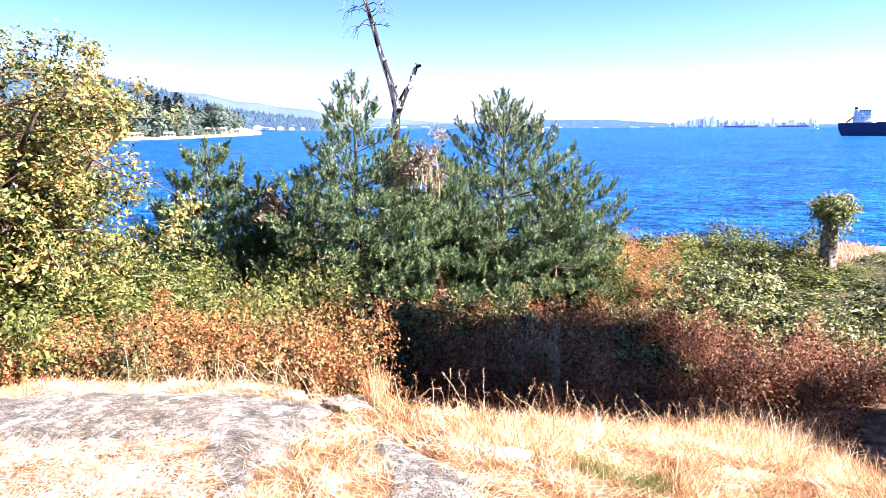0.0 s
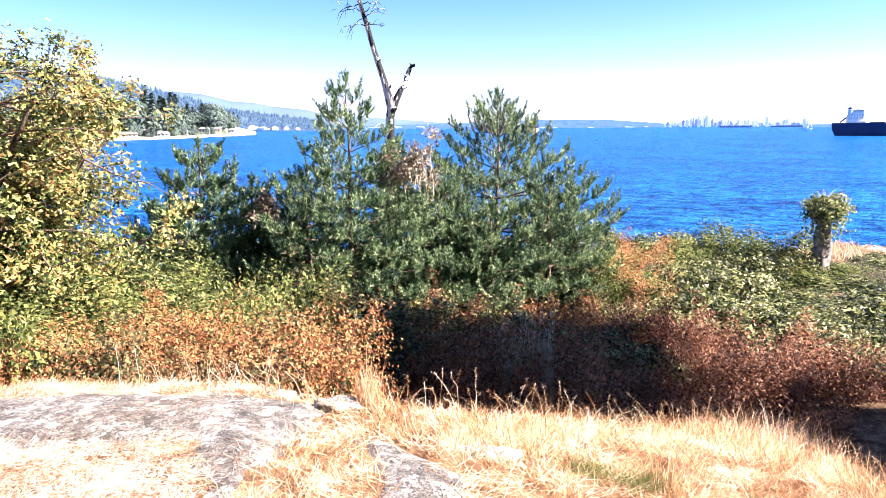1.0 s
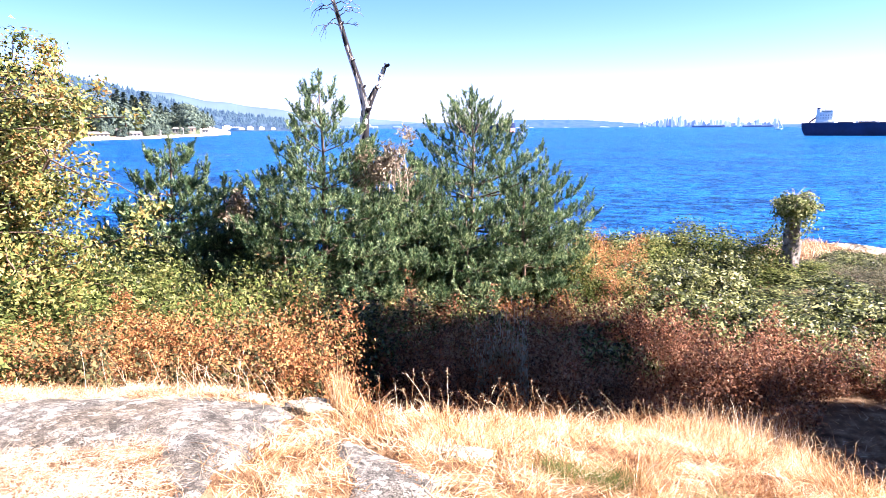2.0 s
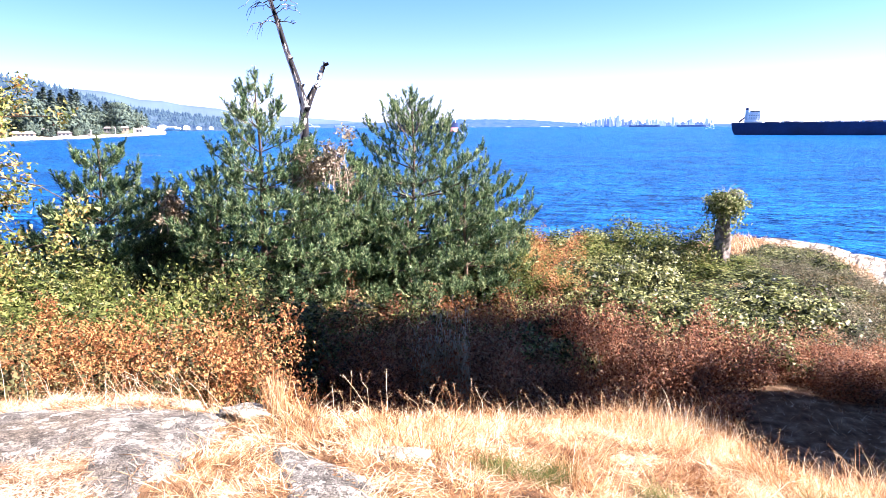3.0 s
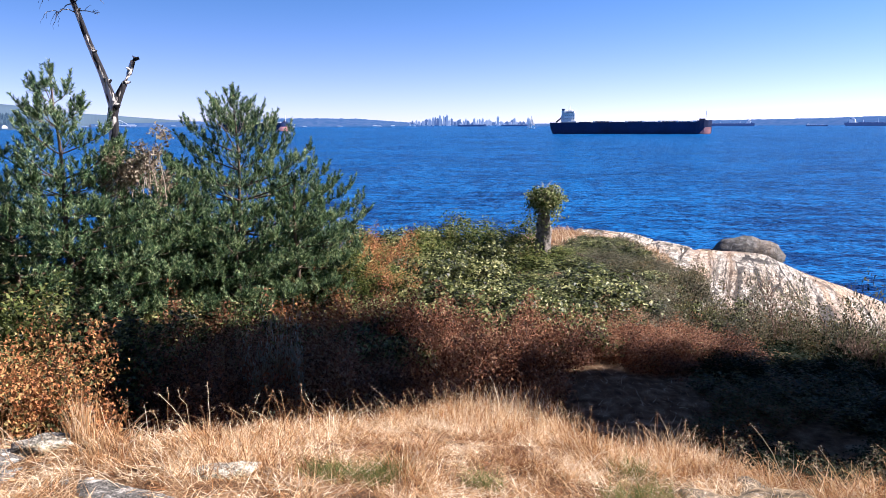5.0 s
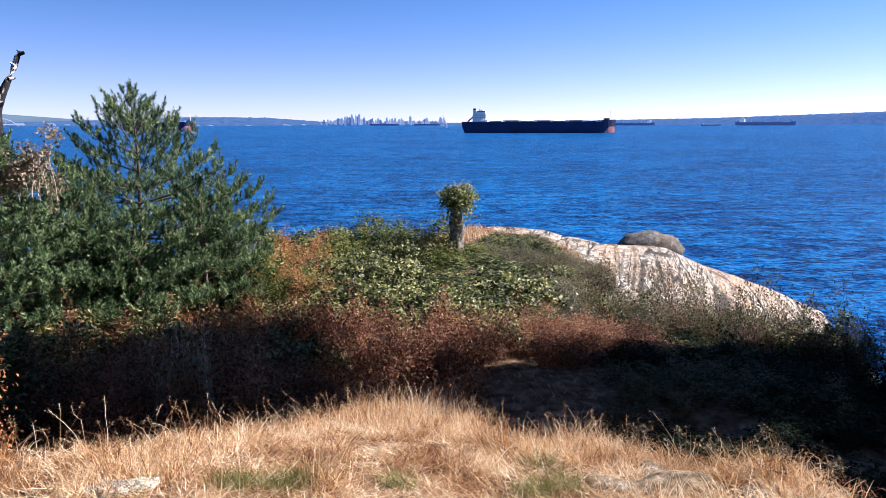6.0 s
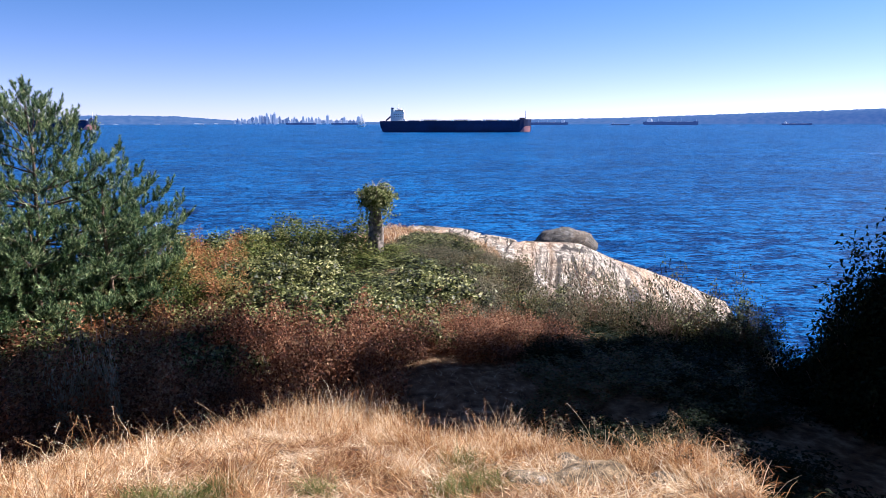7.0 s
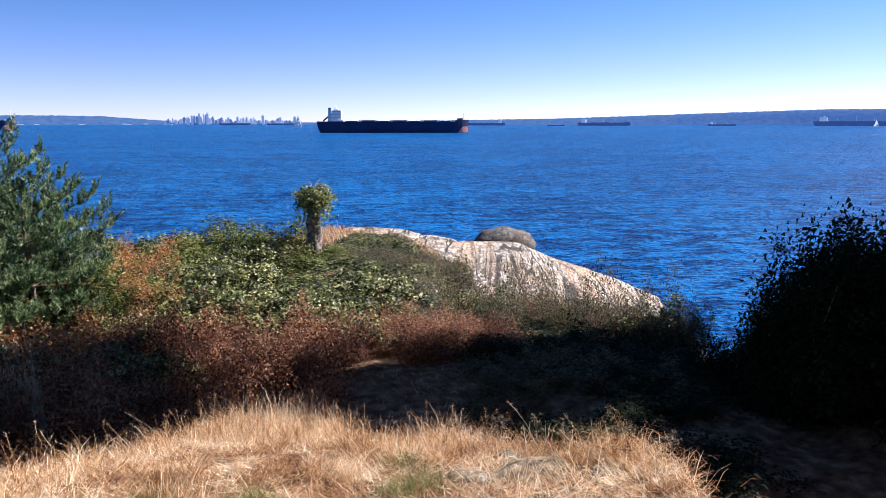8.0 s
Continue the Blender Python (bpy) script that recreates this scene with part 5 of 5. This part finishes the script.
WALLS = [plain("tan_siding", (0.19, 0.155, 0.12), 0.8, 0.1, 0.2), plain("grey_siding", (0.17, 0.175, 0.18), 0.8, 0.1, 0.2), plain("cream_siding", (0.34, 0.32, 0.28), 0.8, 0.08, 0.2)]
for a, d, w, h in ((-27.2, 26, 16, 5), (-25.6, 30, 13, 5), (-24.2, 24, 22, 4), (-22.9, 40, 12, 6), (-21.6, 22, 14, 4), (-20.2, 34, 12, 5), (-18.6, 46, 14, 7), (-17.6, 40, 11, 8), (-16.6, 30, 9, 6), (-29.5, 60, 14, 6), (-26.4, 95, 16, 7)):
    house("house", "waterfront house with a grey hipped roof above the beach", a, d, w, h, WALLS[int(g.integers(0, 3))], g.uniform(-0.3, 0.3))


def block(name, label, category, az, r, w, h, material, group, base=SEA, d=None, cap=True):
    """A far building: a body, and a smaller plant room on its roof."""
    p = polar(az, r)
    root = thing(name, label, category, group, at=(p[0], p[1], base))
    root.rotation_euler.z = -radians(az)
    bm = bmesh.new()
    vs = box(bm, (-w / 2, -(d or w) / 2, 0), (w / 2, (d or w) / 2, h))
    bmesh.ops.bevel(bm, geom=list({e for v in vs for e in v.link_edges}), offset=w * 0.06, segments=1, affect="EDGES")
    part("body", bm, material, root)
    if cap:
        bm = bmesh.new()
        box(bm, (-w * 0.28, -w * 0.28, h), (w * 0.22, w * 0.28, h + 3 + h * 0.04))
        part("roof_plant", bm, material, root)


def city():
    for k in range(74):
        a = 18.2 + 9.9 * (k + g.uniform(0, 0.8)) / 74
        h = 18 + 22 * g.uniform(0, 1) ** 1.5 + 22 * math.exp(-((a - 21.0) / 1.1) ** 2) * g.uniform(0.4, 1)
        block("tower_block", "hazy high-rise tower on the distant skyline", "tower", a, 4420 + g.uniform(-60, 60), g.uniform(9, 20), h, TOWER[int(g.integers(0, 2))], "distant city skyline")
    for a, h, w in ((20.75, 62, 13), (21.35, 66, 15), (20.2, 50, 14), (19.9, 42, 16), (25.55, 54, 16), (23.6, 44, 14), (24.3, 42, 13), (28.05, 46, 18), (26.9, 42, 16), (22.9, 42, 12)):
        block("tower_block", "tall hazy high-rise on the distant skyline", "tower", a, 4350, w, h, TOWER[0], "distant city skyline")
    for k in range(11):
        block("warehouse", "low pale waterfront building across the bay", "warehouse", g.uniform(-9, 5), 4300 + g.uniform(-40, 40), g.uniform(25, 70), g.uniform(8, 18), TOWER[1], "far waterfront buildings", d=20, cap=False)
    for k in range(9):
        block("warehouse", "low pale waterfront building across the bay", "warehouse", g.uniform(8.5, 20), 4330, g.uniform(12, 40), g.uniform(3, 6), TOWER[0], "far waterfront buildings", d=12, cap=False)
    for a, w, h in ((-14.95, 60, 22), (-14.2, 90, 14), (-13.2, 40, 18), (-12.3, 30, 14), (-11.4, 26, 12)):
        block("house", "pale waterside house on the second point", "house", a, 2440, w * 0.55, h * 0.6, WHITE, "houses on the second point", base=SEA + 3, d=16)


city()


def arch_bridge(az, r, span, rise):
    """A far steel arch over a level deck, hung from it by rods."""
    p = polar(az, r)
    root = thing("arch_bridge", "pale hazy arch bridge on the far horizon", "bridge", at=(p[0], p[1], SEA))
    root.rotation_euler.z = -radians(az)
    bm = bmesh.new()
    box(bm, (-span * 0.8, -5, 9), (span * 0.8, 5, 12))
    part("deck", bm, TOWER[0], root)
    for y in (-4.5, 4.5):
        t = np.linspace(-1, 1, 17)
        arch = np.stack([t * span / 2, np.full(17, y), 10 + rise * (1 - t ** 2)], 1)
        part("arch", smooth(fast_mesh("arch", *tube(arch, (1.6, 1.3, 1.6), 6), TOWER[0])), TOWER[0], root)
        rods = [tube([q, (q[0], q[1], 11)], (0.35, 0.35), 4) for q in arch[2:-2:2]]
        part("hanger", fast_mesh("hanger", *join(*rods), TOWER[0]), TOWER[0], root)
    for x in (-span * 0.55, span * 0.55):
        bm = bmesh.new()
        box(bm, (x - 2.5, -4, -2), (x + 2.5, 4, 9))
        part("pier", bm, TOWER[0], root)


arch_bridge(-4.3, 4250, 130, 30)


# ---- ships ----
def ship(name, label, az, r, length, turn=0.0, hull=NAVY, boot=REDHULL, haze=None, gear=False, house_end=-1, free=1.0, pale=None, painted=0.42):
    """A bulk carrier: lofted hull with a painted foot, hatches, deckhouse, funnel and masts."""
    p = polar(az, r)
    root = thing(name, label, "ship", "ships at anchor", at=(p[0], p[1], SEA))
    root.rotation_euler.z = -radians(az) + radians(turn)
    L, B, D = length, length * 0.15, length * 0.085 * free
    hull, boot, deck, white = (haze, haze, haze, pale or haze) if haze else (hull, boot, DECK, WHITE)

    def section(x, z):
        """Half-breadth of the hull at a place along it."""
        u = abs(x) / (L / 2)
        full = 1 - max(0, (u - 0.72) / 0.28) ** (2.2 if x > 0 else 3.0) * (1.0 if x > 0 else 0.45)
        return max(0.0, B / 2 * full * (0.9 + 0.1 * z / D))

    def loft(z0, z1, a=-0.5, wide=0.0, rise=False):
        """The shell between two heights, from the place a along the ship to her bow."""
        bm = bmesh.new()
        rings = []
        for z in (z0, (z0 + z1) / 2, z1):
            flare = L * 0.006 * (z / D)
            tuck = 0.0 if rise else L * 0.022 * max(0.0, 1 - z / (D * 0.6))
            xs = [L * (a + (0.5 - a) * i / 40) + wide + tuck * (1 - i / 40) for i in range(41)]
            lift = [(z0 + (z - z0) * (0.05 + 0.95 * float(step(0, 0.5, i / 40))) if rise else z) + (D * 0.17 * step(0.40, 0.43, x / L) if z == D else 0) for i, x in enumerate(xs)]
            up = [bm.verts.new((x + (flare if x > 0.45 * L else 0), section(min(x, L / 2), z) + wide, h)) for x, h in zip(xs, lift)]
            dn = [bm.verts.new((x + (flare if x > 0.45 * L else 0), -section(min(x, L / 2), z) - wide, h)) for x, h in zip(xs, lift)]
            rings.append((up, dn))
        for (a1, b1), (a2, b2) in zip(rings, rings[1:]):
            for i in range(40):
                bm.faces.new((a1[i], a2[i], a2[i + 1], a1[i + 1]))
                bm.faces.new((b1[i], b1[i + 1], b2[i + 1], b2[i]))
            bm.faces.new((a1[0], b1[0], b2[0], a2[0]))
        up, dn = rings[-1]
        for i in range(40):
            bm.faces.new((up[i], up[i + 1], dn[i + 1], dn[i]))
        bmesh.ops.recalc_face_normals(bm, faces=bm.faces[:])
        return bm

    # Red foot paint drawn only at the sunlit bow; its shaded length stays hull-coloured.
    part("bow_foot", loft(D * 0.02, D * 0.56, painted, 0.45, True), boot, root, "red foot paint, kept to the sunlit bow")
    part("hull", loft(-1.0, D), hull, root)
    e = house_end
    x0 = e * L * 0.375

    def slab(name, xa, xb, ya, yb, za, zb, paint, label="", soft=0.0):
        bm = bmesh.new()
        vs = box(bm, (min(xa, xb), ya, za), (max(xa, xb), yb, zb))
        if soft:
            bmesh.ops.bevel(bm, geom=list({k for v in vs for k in v.link_edges}), offset=soft, segments=1, affect="EDGES")
        return part(name, bm, paint, root, label)

    slab("poop_deck", x0 - L * 0.046, x0 + L * 0.046, -B * 0.44, B * 0.44, D, D * 1.18, white, "white lower deckhouse", 0.3)
    slab("deckhouse", x0 - L * 0.036, x0 + L * 0.036, -B * 0.36, B * 0.36, D * 1.18, D * 1.78, white, "white deckhouse", 0.3)
    slab("monkey_island", x0 - L * 0.012, x0 + L * 0.018, -B * 0.2, B * 0.2, D * 1.98, D * 2.14, white, "white upper deckhouse", 0.3)
    slab("bridge", x0 - L * 0.026, x0 + L * 0.034, -B * 0.5, B * 0.5, D * 1.78, D * 1.98, white, "white wheelhouse", 0.3)
    for k in range(5):
        for z in (1.34, 1.56):
            x = x0 + L * 0.013 * (k - 2)
            slab("window", x - 0.5, x + 0.5, -B * 0.365, -B * 0.355, D * z, D * z + 0.9, haze or PANE)
    slab("window", x0 - L * 0.02, x0 + L * 0.03, -B * 0.505, -B * 0.495, D * 1.87, D * 1.93, haze or PANE)
    fx = x0 + e * L * 0.042
    slab("casing", fx - L * 0.012, fx + L * 0.012, -B * 0.16, B * 0.16, D, D * 1.62, white, "white engine casing", 0.3)
    slab("funnel", fx - L * 0.010, fx + L * 0.010, -B * 0.12, B * 0.12, D * 1.62, D * 2.05, white, "white funnel", 0.5)
    slab("funnel_top", fx - L * 0.0085, fx + L * 0.0085, -B * 0.10, B * 0.10, D * 2.05, D * 2.2, hull, "dark funnel top", 0.3)
    boat = tube([(fx + e * L * 0.045, 0, D * 1.02), (fx + e * L * 0.012, 0, D * 1.42)], (0.9, 1.5, 0.9), 8)
    part("lifeboat", fast_mesh("lifeboat", *boat, haze or DECK), haze or DECK, root, "lifeboat on its stern ramp")
    masts = [(x0, D * 1.98, D * 2.5), (-e * L * 0.468, D * 1.2, D * 1.95)]
    if gear:
        masts += [(L * t, D, D * 2.0) for t in (-0.22, 0.0, 0.2)]
    for x, z0, z1 in masts:
        part("mast", fast_mesh("mast", *join(tube([(x, 0, z0 - 1), (x, 0, z1)], (0.5, 0.25), 6), tube([(x, -B * 0.12, z0 + (z1 - z0) * 0.6), (x, B * 0.12, z0 + (z1 - z0) * 0.6)], (0.25, 0.25), 5)), white), white, root)
    for k in range(7):
        x = e * L * (0.29 - 0.102 * (k + 0.2))
        bm = bmesh.new()
        vs = box(bm, (x - L * 0.043, -B * 0.32, D), (x + L * (0.043 if k % 2 else 0.03), B * 0.32, D * (1.13 if k % 2 else 1.06)))
        part("hatch", bm, deck, root)
        slab("coaming", x + L * 0.044, x + L * 0.058, -B * 0.46, B * 0.3, D, D * 1.13, haze or WHITE, "pale hatch coaming")
    bm = bmesh.new()
    box(bm, (min(-e * L * 0.46, -e * L * 0.43), -B * 0.2, D * 1.15), (max(-e * L * 0.46, -e * L * 0.43), B * 0.2, D * 1.3))
    part("forecastle", bm, deck, root)
    rail = [tube([(-L * 0.4, s * B * 0.49, D * 1.06), (L * 0.4, s * B * 0.47, D * 1.06)], (0.15, 0.15), 4) for s in (-1, 1)]
    part("rail", fast_mesh("rail", *join(*rail), white), white, root)
    return root


# Far hulls get the same haze glow in their paint.
FARHULL = hazy("far_hull_haze_glow", ((0.020, 0.027, 0.048), (0.034, 0.041, 0.061)), (0.12, 0.22, 0.62), 0.085, 0.05)
ship("bulk_carrier", "long dark bulk carrier with red bow foot and white deckhouse", 36.05, 885, 192, 2, free=0.86)
ship("bulk_carrier", "dark bulk carrier with red bow foot behind the pines", 5.85, 1350, 118, -4, gear=True, free=1.55, painted=0.3)
for a, r, ln, e in ((23.4, 3600, 150, -1), (26.9, 3700, 140, -1), (43.6, 3300, 190, 1), (49.4, 3000, 75, -1), (53.2, 3200, 230, -1), (62.1, 3300, 115, -1), (71.0, 3500, 330, -1)):
    ship("far_ship", "hazy dark freighter anchored far out in the bay", a, r, ln, g.uniform(-6, 6), haze=FARHULL, gear=True, house_end=e, free=0.7, pale=TOWER[0])


def sailboat(az, r, s):
    p = polar(az, r)
    root = thing("sailboat", "small sailboat with a white sail", "sailboat", "sailboats", at=(p[0], p[1], SEA))
    root.rotation_euler.z = -radians(az) + 0.4
    bm = bmesh.new()
    vs = [bm.verts.new((x * s, y * s, z * s)) for x, y, z in ((-4, -1, 1), (3, -1, 1), (5, 0, 1.2), (3, 1, 1), (-4, 1, 1), (-3.5, -0.6, -0.4), (3, -0.4, -0.4), (3, 0.4, -0.4), (-3.5, 0.6, -0.4))]
    for q in ((0, 1, 2, 3, 4), (0, 5, 6, 1), (1, 6, 2), (2, 7, 3), (2, 6, 7), (3, 7, 8, 4), (4, 8, 5, 0), (5, 8, 7, 6)):
        bm.faces.new([vs[i] for i in q])
    part("hull", bm, WHITE, root)
    part("mast", fast_mesh("mast", *tube([(0.5 * s, 0, s), (0.5 * s, 0, 13 * s)], (0.1 * s, 0.06 * s), 5), WHITE), WHITE, root)
    for nm, c in (("mainsail", ((0.3, 0.05, 2), (0.3, 0.05, 12.8), (-4, 0.5, 2), (-1.6, 0.8, 6))), ("jib", ((0.8, 0.05, 11), (5, 0, 1.5), (1.0, 0.6, 1.8), (2.2, 0.5, 5)))):
        bm = bmesh.new()
        q = [bm.verts.new((x * s, y * s, z * s)) for x, y, z in c]
        bm.faces.new((q[0], q[1], q[3]))
        bm.faces.new((q[0], q[3], q[2]))
        bmesh.ops.solidify(bm, geom=bm.faces[:], thickness=0.05 * s)
        part(nm, bm, WHITE, root)


sailboat(28.28, 1900, 2.6)
sailboat(72.2, 2600, 1.8)


def wake(az, r, length, width):
    """A streak of foam on the water."""
    p = polar(az, r)
    n = 24
    x = np.linspace(-length / 2, length / 2, n)
    w = width * np.clip(g.uniform(0.2, 1, n), 0, 1) * np.sin(np.linspace(0.1, 3.04, n))
    y = 0.02 * length * np.sin(x / length * 5 + az)
    v = np.concatenate([np.stack([x, y - w, np.zeros(n)], 1), np.stack([x, y + w, np.zeros(n)], 1)])
    f = np.array([(i, i + 1, n + i + 1, n + i) for i in range(n - 1)])
    ob = tagged(new("boat_wake", fast_mesh("boat_wake", v, f, FOAM)), "thin white streak of foam on the sea", "wake", "foam streaks", "stuff")
    ob.matrix_basis = Matrix.Translation((p[0], p[1], SEA + 0.08)) @ Matrix.Rotation(-radians(az), 4, "Z")


for a, r, ln, w in ((66, 905, 150, 1.6), (71.5, 900, 120, 2.0), (60, 915, 90, 1.2), (55.5, 2100, 70, 3.0), (57.5, 2150, 60, 3.0), (53.5, 900, 60, 1.0), (68.5, 330, 30, 0.5), (-17.5, 330, 40, 0.5), (31, 868, 60, 1.0), (31.6, 862, 45, 0.9), (36.5, 860, 130, 0.5)):
    wake(a, r, ln, w)
